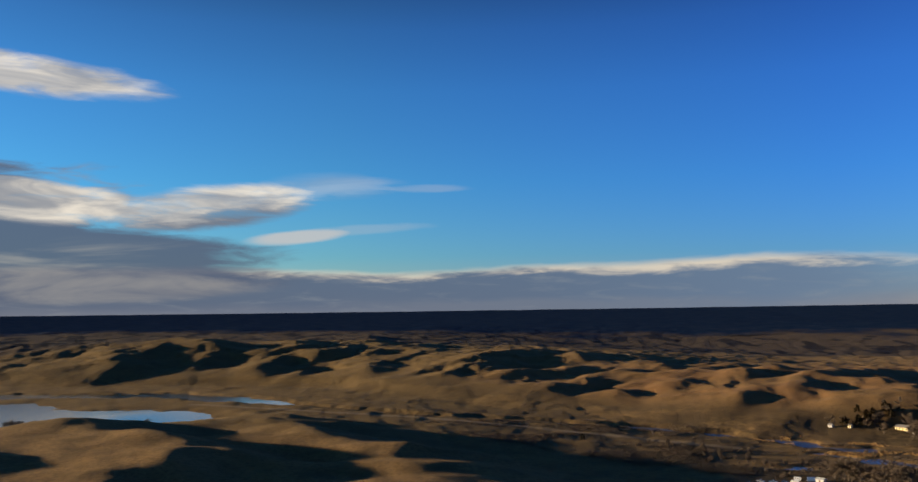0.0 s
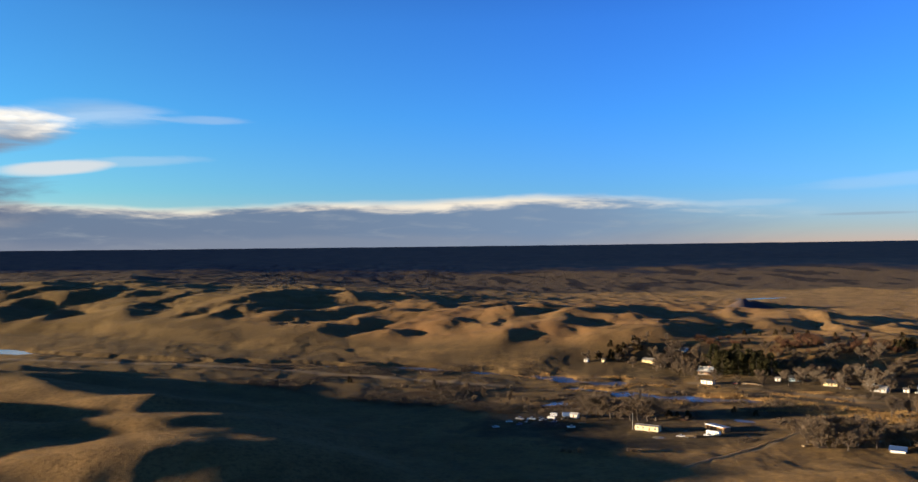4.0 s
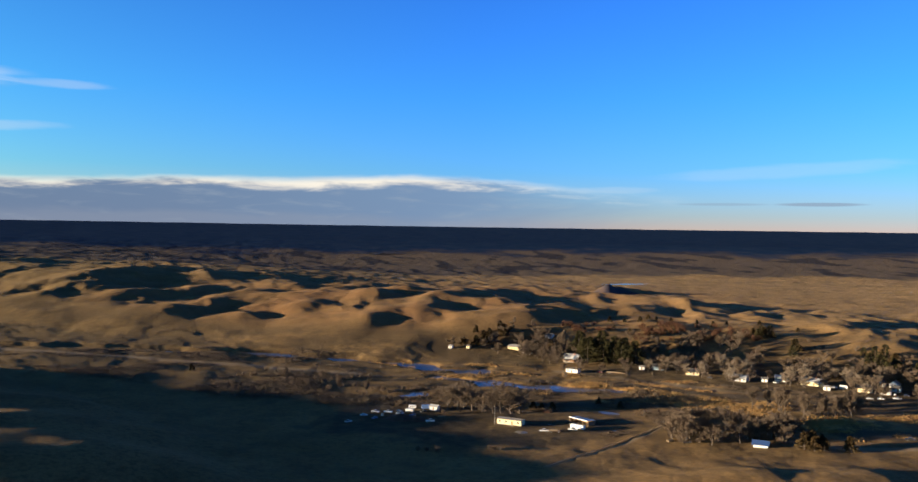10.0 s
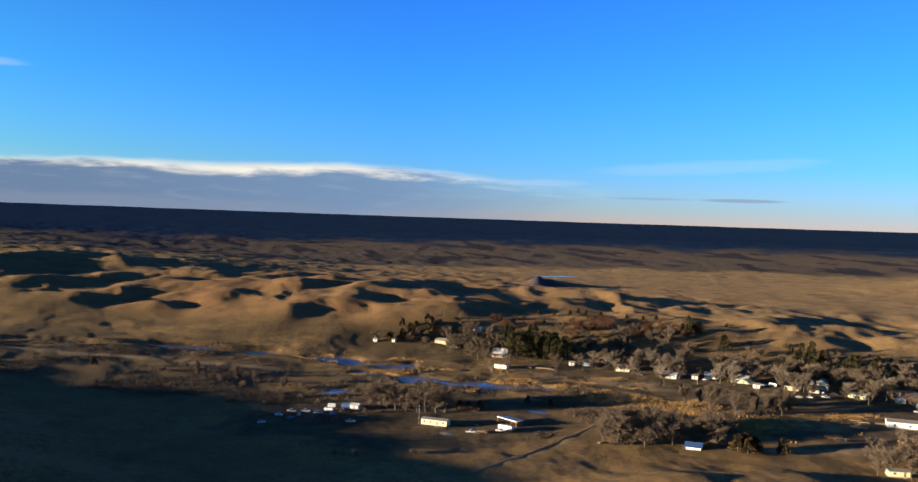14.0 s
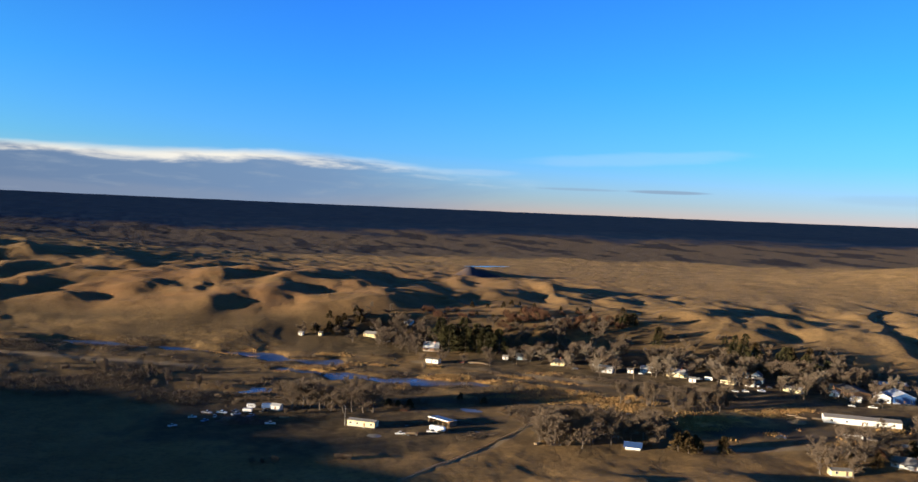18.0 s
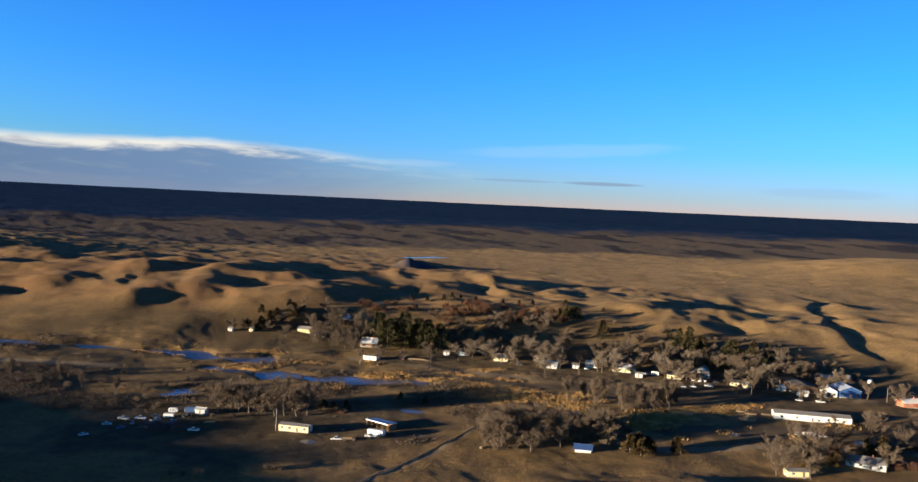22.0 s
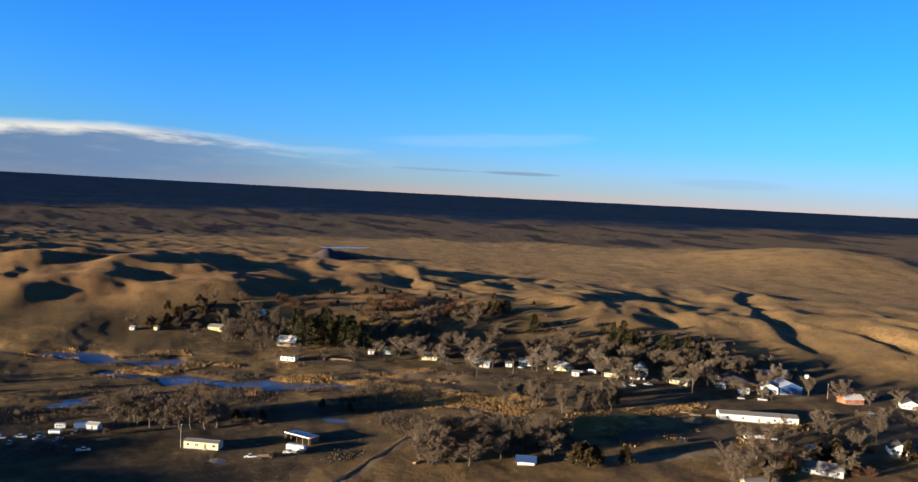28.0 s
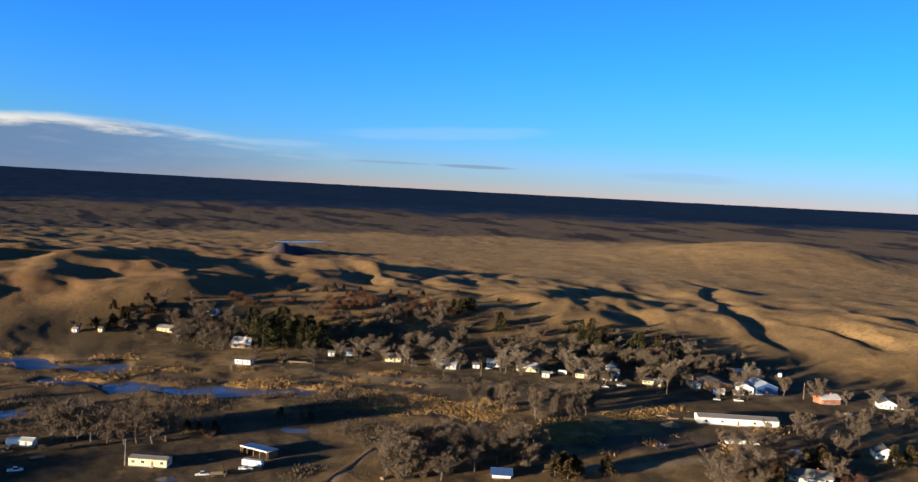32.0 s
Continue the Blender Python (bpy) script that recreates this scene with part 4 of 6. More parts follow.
def gable_house(left, right, depth, wall_high, roof_high, wall, roof, label, name="house", category="house", along=True, windows=3, door=True, chimney=False, over=0.45, porch=False, group=""):
    """A house whose front runs from left to right as the camera sees it; along: the ridge runs with the front."""
    (ax, ay), (bx, by) = left, right
    wide, turn = math.hypot(bx - ax, by - ay), math.degrees(math.atan2(by - ay, bx - ax))
    away = Vector((-(by - ay), bx - ax)).normalized()
    mx, my = (ax + bx) / 2 + away.x * depth / 2, (ay + by) / 2 + away.y * depth / 2
    ends = [(ax, ay), (bx, by), (ax + away.x * depth, ay + away.y * depth), (bx + away.x * depth, by + away.y * depth)]
    home = thing(name, label, category, group, pose(mx, my, lowest(ends) - 0.03, 0, 0, turn))
    w, d, b = wide / 2, depth / 2, 0.55
    part("foundation", boxes((-w - 0.06, -d - 0.06, 0, w + 0.06, d + 0.06, b)), CONCRETE, home)
    bm, top = bmesh.new(), b + wall_high
    if along:
        prism(bm, ((-d, b), (d, b), (d, top), (0, top + roof_high), (-d, top)), -w, w)
    else:
        prism(bm, ((-w, b), (w, b), (w, top), (0, top + roof_high), (-w, top)), -d, d)
        bmesh.ops.rotate(bm, verts=bm.verts[:], cent=(0, 0, 0), matrix=Matrix.Rotation(math.pi / 2, 3, "Z"))
    part("wall", bm, wall, home)
    run, span = (w, d) if along else (d, w)
    slope = roof_high / max(span, 0.01)
    edge, t = span + over, 0.16
    for sign in (-1, 1):
        bm = bmesh.new()
        z_low = top - slope * over + 0.03
        prism(bm, ((0, top + roof_high + 0.03), (sign * edge, z_low), (sign * edge, z_low + t), (0, top + roof_high + 0.03 + t)), -run - over, run + over)
        if not along:
            bmesh.ops.rotate(bm, verts=bm.verts[:], cent=(0, 0, 0), matrix=Matrix.Rotation(math.pi / 2, 3, "Z"))
        slab = part("roof", bm, roof, home)
    bm = boxes((-run - over, -0.14, top + roof_high + t - 0.02, run + over, 0.14, top + roof_high + t + 0.09))
    if not along:
        bmesh.ops.rotate(bm, verts=bm.verts[:], cent=(0, 0, 0), matrix=Matrix.Rotation(math.pi / 2, 3, "Z"))
    part("ridge_cap", bm, roof, slab)
    slots = windows + (1 if door else 0)
    for k in range(slots):
        x = -w + wide * (k + 0.5) / slots
        if door and k == slots // 2:
            leaf = part("door", boxes((x - 0.48, -d - 0.06, b, x + 0.48, -d + 0.02, b + 2.05)), DOOR, home)
            part("handle", boxes((x + 0.32, -d - 0.12, b + 0.95, x + 0.38, -d - 0.06, b + 1.05)), CHROME, leaf)
            part("step", boxes((x - 0.8, -d - 0.9, 0, x + 0.8, -d - 0.07, 0.32), (x - 0.8, -d - 0.5, 0.32, x + 0.8, -d - 0.07, b - 0.02)), CONCRETE, home)
        else:
            window_part(home, x, -d, b + 0.9, min(1.3, wide / slots * 0.5), min(1.15, wall_high - 1.3), -1)
    if windows:
        for sx in (-1, 1):
            window_part(home, sx * w, -d * 0.4, b + 0.9, 1.0, min(1.1, wall_high - 1.3), 2 * sx)
        window_part(home, w * 0.3, d, b + 0.9, 1.2, min(1.1, wall_high - 1.3), 1)
    if chimney:
        cx = run * 0.35
        stack = part("chimney", boxes((cx - 0.35, -0.8, top, cx + 0.35, -0.1, top + roof_high + 1.0)), REDWALL, home)
        part("chimney_cap", boxes((cx - 0.42, -0.87, top + roof_high + 1.0, cx + 0.42, -0.03, top + roof_high + 1.12)), CONCRETE, stack)
    if porch:
        part("porch_roof", boxes((-w * 0.6, -d - 2.2, top - 0.35, w * 0.6, -d - over, top - 0.22)), roof, home)
        for x in (-w * 0.55, 0, w * 0.55):
            part("porch_post", boxes((x - 0.07, -d - 2.1, 0, x + 0.07, -d - 1.96, top - 0.35)), TRIM, home)
    return home


gable_house((255.5, 518.5), (265.6, 507.0), 5.6, 2.6, 0.55, CREAM, SHINGLE, "cream mobile home with a low grey roof on bare ground", "mobile_home", "mobile home", windows=3, over=0.2)
gable_house((386.4, 661.8), (392.2, 653.6), 5.5, 2.6, 0.7, WHITE, DARKROOF, "white metal shed with a dark roof by the street", "shed", "shed", windows=2, over=0.15)
gable_house((411.0, 708.5), (419.5, 698.5), 9.0, 2.8, 3.6, BROWN, WHITETIN, "brown house with a steep white metal roof under pines", chimney=True)
gable_house((449.5, 651.0), (452.3, 647.9), 3.6, 2.1, 0.8, WHITE, SHINGLE, "small white garden shed with a gable roof", "shed", "shed", windows=0)
gable_house((460.0, 647.7), (467.0, 641.3), 7.5, 2.6, 1.7, TEAL, DARKROOF, "pale blue wooden house in the shade of trees")
gable_house((471.0, 618.0), (478.1, 610.8), 7.0, 2.7, 1.9, YELLOW, SHINGLE, "sunlit yellow house with a grey gable roof", chimney=True, porch=True)
gable_house((496.8, 600.2), (500.0, 596.4), 5.0, 2.3, 1.0, WHITE, SHINGLE, "small white garage behind a bare tree", "garage", "garage", windows=0)
gable_house((488.3, 586.0), (494.9, 576.3), 8.0, 2.7, 1.8, OFFWHITE, TIN, "pale grey house with a tin roof by the street", porch=True)
gable_house((520.5, 573.0), (525.6, 566.0), 7.0, 2.6, 1.6, WHITE, TIN, "white house with a tin roof behind bare trees")
gable_house((525.6, 551.7), (533.3, 539.0), 9.5, 2.7, 2.3, CREAM, TIN, "cream house with a wide pale metal roof", chimney=True)
gable_house((526.8, 531.3), (529.6, 527.6), 4.0, 2.4, 0.7, WHITE, SHINGLE, "small white shed at the street's edge", "shed", "shed", windows=0)
gable_house((544.3, 518.5), (547.9, 509.6), 7.0, 2.7, 1.7, CREAM, DARKROOF, "cream house with a dark roof beside parked cars")
gable_house((576.5, 528.3), (579.4, 523.0), 6.0, 2.5, 1.8, OFFWHITE, DARKROOF, "grey house in deep tree shade", along=False)
gable_house((582.0, 521.5), (585.0, 515.6), 6.0, 2.5, 2.2, WHITE, SHINGLE, "white gabled house in tree shade", along=False)
gable_house((571.5, 510.5), (574.0, 505.5), 5.0, 2.3, 1.4, TEAL, DARKROOF, "small dark blue shed in tree shade", "shed", "shed", windows=1)
gable_house((569.0, 484.8), (572.0, 473.2), 6.5, 2.4, 1.0, CREAM, SHINGLE, "low cream cottage with a flat-pitched roof")
gable_house((656.2, 518.8), (663.2, 506.8), 6.0, 2.6, 0.7, CREAM, SHINGLE, "long low cream outbuilding below the hill", "outbuilding", "outbuilding", windows=2)
gable_house((605.5, 478.3), (608.5, 473.5), 5.0, 2.4, 1.0, CREAM, SHINGLE, "small cream garage among bare trees", "garage", "garage", windows=0)
gable_house((588.8, 462.8), (592.0, 457.5), 4.0, 2.2, 1.2, WHITE, WHITETIN, "small white tin shed", "shed", "shed", along=False, windows=0)
gable_house((605.6, 427.2), (616.0, 418.8), 17.0, 4.2, 2.6, BLUE, BLUETIN, "large blue sheet-metal workshop with a pale roof", "workshop", "workshop", along=False, windows=2)
gable_house((598.6, 435.6), (604.4, 428.6), 12.0, 3.4, 2.2, WHITE, WHITETIN, "white annex with a brown gable beside the workshop", "annex", "annex", along=False, windows=2)
gable_house((594.0, 436.0), (598.0, 431.5), 3.2, 1.7, 0.5, OFFWHITE, TIN, "low grey lean-to among scrap", "lean_to", "shed", windows=0)
gable_house((645.0, 464.0), (664.0, 450.0), 9.0, 3.2, 1.3, BROWN, WHITETIN, "long white-roofed barn behind the workshop", "barn", "barn", windows=2)
gable_house((512.7, 414.9), (540.8, 384.2), 8.5, 3.1, 1.1, WHITE, SHINGLE, "very long white shed with a grey roof", "long_shed", "shed", windows=4, over=0.25)
gable_house((619.5, 393.0), (631.0, 386.6), 8.0, 2.8, 2.0, REDWALL, WHITETIN, "red brick house with a white metal roof", chimney=True)
gable_house((640.5, 368.0), (645.6, 359.8), 10.0, 2.7, 2.3, WHITE, SHINGLE, "white gabled house at the hill's foot", along=False)
gable_house((526.0, 331.4), (531.0, 323.5), 10.0, 2.8, 2.5, WHITE, DARKROOF, "white gabled house with a dark roof among trees", along=False)
gable_house((462.0, 344.4), (470.2, 329.5), 9.0, 2.7, 1.9, OFFWHITE, SHINGLE, "grey house with a grey shingle roof among cedars", porch=True, chimney=True)
gable_house((420.7, 348.2), (428.6, 343.0), 5.0, 2.3, 0.6, CREAM, SHINGLE, "cream shed in the sun near the lower road", "shed", "shed", windows=1)
gable_house((363.0, 423.2), (368.0, 417.8), 6.0, 1.5, 1.4, WHITE, TARP, "low white cabin under a bright blue roof", "cabin", "cabin", windows=1, door=False, over=0.9)
gable_house((335.0, 787.0), (337.2, 784.0), 3.0, 1.9, 0.8, OFFWHITE, SHINGLE, "small white shed at the village's edge", "shed", "shed", windows=0)
gable_house((350.0, 780.0), (351.6, 777.6), 3.0, 2.2, 0.9, CREAM, DARKROOF, "small white outbuilding beside cedars", "outbuilding", "outbuilding", windows=0)
gable_house((387.0, 769.0), (393.5, 760.0), 7.0, 2.7, 1.8, YELLOW, SHINGLE, "sunlit yellow house among trees")
gable_house((393.0, 751.0), (397.0, 744.5), 6.0, 2.5, 1.6, WHITE, DARKROOF, "white house half hidden by bare trees")
gable_house((431.0, 778.0), (435.5, 772.5), 6.0, 2.5, 1.5, WHITE, SHINGLE, "white cottage behind bare brush")
gable_house((494.5, 357.2), (498.5, 351.8), 4.0, 2.2, 1.2, BLUE, BLUETIN, "small blue metal shed among cedars", "shed", "shed", windows=0)


gable_house((591.0, 450.5), (603.5, 441.5), 26.0, 3.8, 1.4, BROWN, DARKROOF, "large dark-roofed barn in deep shade", "barn", "barn", along=False, windows=1)
gable_house((586.6, 445.0), (590.6, 440.4), 3.5, 2.2, 0.6, WHITE, WHITETIN, "small white tin shed at the street's edge", "shed", "shed", windows=0)


def carport():
    (ax, ay), (bx, by) = (298.4, 507.0), (302.2, 493.5)
    wide, turn = math.hypot(bx - ax, by - ay), math.degrees(math.atan2(by - ay, bx - ax))
    port = thing("carport", "open-fronted carport with a pale metal roof", "carport", at=pose((ax + bx) / 2 + 3.4, (ay + by) / 2 + 1.0, lowest([(ax, ay), (bx, by)]) - 0.03, 0, 0, turn))
    w, d = wide / 2, 3.5
    bm = bmesh.new()
    prism(bm, ((-d - 0.3, 3.5), (d + 0.3, 2.9), (d + 0.3, 3.05), (-d - 0.3, 3.65)), -w - 0.3, w + 0.3)
    roof = part("roof", bm, TIN, port)
    part("fascia", boxes((-w - 0.32, -d - 0.36, 3.25, w + 0.32, -d - 0.31, 3.75)), TRIM, roof)
    part("back_wall", boxes((-w, d - 0.1, 0, w, d, 2.95)), BROWN, port)
    for sx in (-1, 1):
        part("side_wall", boxes((sx * w - 0.06, -d + 1.0, 0, sx * w + 0.06, d - 0.1, 2.95)), BROWN, port)
    for k in range(5):
        x = -w + 2 * w * k / 4
        part("post", boxes((x - 0.08, -d - 0.08, 0, x + 0.08, -d + 0.08, 3.5)), TIMBER, port)


carport()

# ---- vehicles ----


def wheel(parent, x, y, radius=0.36, wide=0.24):
    bm = bmesh.new()
    bmesh.ops.create_cone(bm, cap_ends=True, segments=14, radius1=radius, radius2=radius, depth=wide, matrix=pose(0, 0, 0, 90, 0, 0))
    tyre = part("wheel", bm, TYRE, parent, at=pose(x, y, radius))
    bm = bmesh.new()
    bmesh.ops.create_cone(bm, cap_ends=True, segments=10, radius1=radius * 0.55, radius2=radius * 0.55, depth=wide + 0.03, matrix=pose(0, 0, 0, 90, 0, 0))
    part("rim", bm, CHROME, tyre)


def body_shape(outline, half, pinch=0.0):
    """A side outline in x and z, drawn out over the width; points above 1 m lean in by pinch."""
    bm = bmesh.new()
    a = [bm.verts.new((x, -half + (pinch if z > 1.05 else 0), z)) for x, z in outline]
    b = [bm.verts.new((x, half - (pinch if z > 1.05 else 0), z)) for x, z in outline]
    bm.faces.new(a)
    bm.faces.new(b[::-1])
    for i in range(len(outline)):
        j = (i + 1) % len(outline)
        bm.faces.new((a[j], a[i], b[i], b[j]))
    bmesh.ops.recalc_face_normals(bm, faces=bm.faces[:])
    bmesh.ops.bevel(bm, geom=bm.edges[:], offset=0.04, segments=1, affect="EDGES")
    return bm


def on_land(x, y, turn, sink=0.04):
    return pose(x, y, land(x, y) - sink, 0, 0, turn)


def sedan(x, y, turn, paint_mat, label):
    car = thing("car", label, "car", "parked cars", on_land(x, y, turn))
    part("body", body_shape(((-2.2, 0.35), (2.2, 0.35), (2.25, 0.75), (1.2, 0.92), (-1.5, 0.95), (-2.25, 0.9)), 0.88), paint_mat, car)
    cab = part("cabin", body_shape(((-1.55, 0.9), (1.1, 0.9), (0.45, 1.42), (-1.0, 1.44)), 0.8, 0.12), GLASS, car)
    part("roof", bevelled((-0.95, -0.66, 1.43, 0.42, 0.66, 1.48), 0.02), paint_mat, cab)
    for wx in (-1.35, 1.35):
        for wy in (-0.8, 0.8):
            wheel(car, wx, wy, 0.32, 0.2)
    for y_ in (-0.6, 0.6):
        part("headlight", bevelled((2.2, y_ - 0.18, 0.62, 2.27, y_ + 0.18, 0.74), 0.02), CHROME, car)
        part("tail_light", bevelled((-2.28, y_ - 0.18, 0.7, -2.2, y_ + 0.18, 0.82), 0.02), CARRED, car)
    part("bumper", bevelled((2.18, -0.85, 0.36, 2.32, 0.85, 0.52), 0.03), CARDARK, car)
    return car


def pickup(x, y, turn, paint_mat, label, bed=True):
    truck = thing("pickup_truck", label, "pickup truck", "parked trucks", on_land(x, y, turn))
    part("body", body_shape(((-2.7, 0.5), (2.7, 0.5), (2.72, 1.0), (1.4, 1.08), (-0.6, 1.08), (-2.7, 0.62)), 0.95), paint_mat, truck)
    cab = part("cabin", body_shape(((-0.75, 1.05), (1.35, 1.05), (0.75, 1.78), (-0.7, 1.8)), 0.9, 0.1), GLASS, truck)
    part("roof", bevelled((-0.68, -0.78, 1.79, 0.74, 0.78, 1.85), 0.02), paint_mat, cab)
    if bed:
        for y_ in (-0.9, 0.9):
            part("bed_side", bevelled((-2.7, y_ - 0.05, 0.6, -0.78, y_ + 0.05, 1.12), 0.02), paint_mat, truck)
        part("tailgate", bevelled((-2.76, -0.85, 0.6, -2.68, 0.85, 1.1), 0.02), paint_mat, truck)
    for wx in (-1.7, 1.75):
        for wy in (-0.85, 0.85):
            wheel(truck, wx, wy, 0.39, 0.25)
    part("bumper", bevelled((2.68, -0.9, 0.5, 2.84, 0.9, 0.7), 0.03), CHROME, truck)
    return truck


def camper(x, y, turn, long, label, high=2.7):
    van = thing("camper_trailer", label, "camper", "parked campers", on_land(x, y, turn))
    h = long / 2
    part("body", body_shape(((-h, 0.5), (h - 0.3, 0.5), (h, 1.3), (h - 0.5, high), (-h, high)), 1.2), CARWHITE, van)
    part("roof", bevelled((-h + 0.1, -1.1, high, h - 0.6, 1.1, high + 0.08), 0.03), WHITETIN, van)
    part("stripe", boxes((-h + 0.2, -1.215, 1.0, h - 0.6, -1.2, 1.16)), CARBLUE, van)
    for wx in (-h * 0.55, 0.0, h * 0.5):
        part("window", bevelled((wx - 0.4, -1.225, 1.5, wx + 0.4, -1.19, 2.05), 0.01), GLASS, van)
    part("door", bevelled((h * 0.2 + 0.5, -1.235, 0.6, h * 0.2 + 1.1, -1.19, 2.3), 0.01), OFFWHITE, van)
    for wx in (-0.5, 0.4):
        for wy in (-1.05, 1.05):
            wheel(van, wx, wy, 0.34, 0.2)
    part("drawbar", boxes((h - 0.2, -0.08, 0.45, h + 1.1, 0.08, 0.57), (h + 0.9, -0.05, 0.04, h + 1.0, 0.05, 0.46)), RUST, van)
    return van


def box_trailer(x, y, turn, long, label, high=2.9, mat=None):
    trailer = thing("box_trailer", label, "trailer", "trailers", on_land(x, y, turn))
    h = long / 2
    part("box", bevelled((-h, -1.2, 0.75, h, 1.2, high), 0.05), mat or WHITETIN, trailer)
    part("chassis", boxes((-h, -0.5, 0.5, h, 0.5, 0.75)), RUST, trailer)
    part("rear_door", bevelled((-h - 0.05, -1.1, 0.85, -h + 0.01, 1.1, high - 0.12), 0.02), TRIM, trailer)
    for wx in (-h * 0.6, -h * 0.35):
        for wy in (-1.0, 1.0):
            wheel(trailer, wx, wy, 0.42, 0.28)
    part("prop_leg", boxes((h - 1.2, -0.6, 0, h - 1.05, -0.5, 0.6), (h - 1.2, 0.5, 0, h - 1.05, 0.6, 0.6)), RUST, trailer)
    return trailer


def flat_trailer(x, y, turn, long, label, loaded=True):
    trailer = thing("flatbed_trailer", label, "trailer", "trailers", on_land(x, y, turn))
    h = long / 2
    part("deck", bevelled((-h, -1.2, 0.95, h, 1.2, 1.12), 0.03), TIMBER, trailer)
    part("chassis", boxes((-h + 0.3, -0.45, 0.65, h - 0.3, -0.3, 0.95), (-h + 0.3, 0.3, 0.65, h - 0.3, 0.45, 0.95)), RUST, trailer)
    part("headboard", boxes((h - 0.12, -1.2, 1.12, h, 1.2, 2.1)), RUST, trailer)
    for wx in (-h * 0.7, -h * 0.5, h * 0.75):
        for wy in (-1.0, 1.0):
            wheel(trailer, wx, wy, 0.46, 0.28)
    if loaded:
        for k in range(4):
            bm = bmesh.new()
            y_ = -0.75 + 0.5 * k
            tube(bm, ((-h * 0.85, y_, 1.36), (h * 0.6, y_, 1.36)), (0.22, 0.2), 8)
            part("log", bm, TIMBER, trailer)
    return trailer


sedan(530.1, 493.4, -48, CARSILVER, "silver car parked on the dirt street")
sedan(537.5, 491.0, -45, CARWHITE, "white car parked on the dirt street")
pickup(549.2, 487.2, -40, CARWHITE, "white pickup truck parked on the street")
sedan(478.5, 597.9, -60, CARDARK, "black car beside a driveway")
sedan(607.3, 373.1, -35, CARSILVER, "silver car parked in an open yard")
pickup(590.1, 361.6, 20, CARDARK, "dark pickup truck by the roadside")
pickup(648.0, 355.5, -30, CARWHITE, "white pickup truck beside a house")
sedan(501.8, 378.8, -45, CARWHITE, "white car behind a trailer")
pickup(272.5, 491.5, -28, CARWHITE, "white flatbed truck with a loaded deck", bed=False)
flat_trailer(276.8, 487.4, -28, 6.5, "short flatbed trailer with timber on it")
camper(293.5, 489.5, -58, 8.6, "white camper trailer in front of a carport")
pickup(288.4, 486.6, -35, CARWHITE, "white pickup truck in front of a camper")
flat_trailer(420.5, 641.8, -45, 16.0, "long flatbed trailer loaded with logs")
pickup(411.2, 651.4, -45, CARRED, "red work truck hitched to a log trailer", bed=False)
box_trailer(586.4, 442.0, -62, 7.0, "white box trailer in the shade of a tree")
box_trailer(492.6, 383.8, -42, 10.0, "long pale box trailer by the lower road", 2.4)
camper(676.0, 444.0, 20, 6.0, "white camper behind the barn")
for x, y, turn, mat, label in ((172.9, 547.6, 10, CARSILVER, "silver car abandoned in the shaded field"), (186.8, 562.5, -20, CARSILVER, "grey wrecked car in a scrapyard"), (191.0, 554.0, 35, CARBLUE, "blue wrecked car in a scrapyard"), (206.8, 549.5, 60, CARRED, "rusty red wrecked car in a scrapyard"), (212.5, 570.5, -15, CARDARK, "black wrecked car in a scrapyard"), (198.0, 560.5, 70, CARSILVER, "dull silver wrecked car in a scrapyard")):
    sedan(x, y, turn, mat, label)
for x, y, turn, mat, label in ((204.0, 567.8, -30, CARWHITE, "old white pickup truck in a scrapyard"), (219.6, 535.6, -20, CARWHITE, "white pickup truck at the scrapyard's edge"), (216.0, 556.0, 40, CARBLUE, "old blue pickup truck in a scrapyard"), (456.5, 402.3, -35, CARDARK, "dark pickup truck beside an earth mound")):
    pickup(x, y, turn, mat, label)
camper(222.5, 574.0, -30, 4.6, "old white camper in a scrapyard", 2.4)
box_trailer(229.5, 569.0, -25, 5.0, "dark blue box trailer in a scrapyard", 3.0, CARBLUE)
gable_house((231.0, 566.0), (234.5, 562.0), 4.0, 2.2, 0.8, OFFWHITE, TIN, "grey metal shed beside the scrapyard", "shed", "shed", windows=0)

# ---- trees and brush ----
luck = random.Random(11)


def blades(name, tips, mat, parent):
    """Many thin three-cornered slips: rows of base, tip and width."""
    verts, faces = [], []
    for base, tip, wide in tips:
        d = (tip - base)
        across = d.cross(Vector((luck.uniform(-1, 1), luck.uniform(-1, 1), luck.uniform(-1, 1)))).normalized() * wide / 2
        i = len(verts)
        verts += [base - across, base + across, tip + across * 0.3, tip - across * 0.3]
        faces.append((i, i + 1, i + 2, i + 3))
    me = bpy.data.meshes.new(name)
    me.from_pydata(verts, [], faces)
    me.materials.append(mat)
    ob = new(name, me)
    ob.parent = parent
    return ob


def aimed(spread, lift):
    a = luck.uniform(0, 2 * math.pi)
    return Vector((math.cos(a) * spread, math.sin(a) * spread, lift)).normalized()


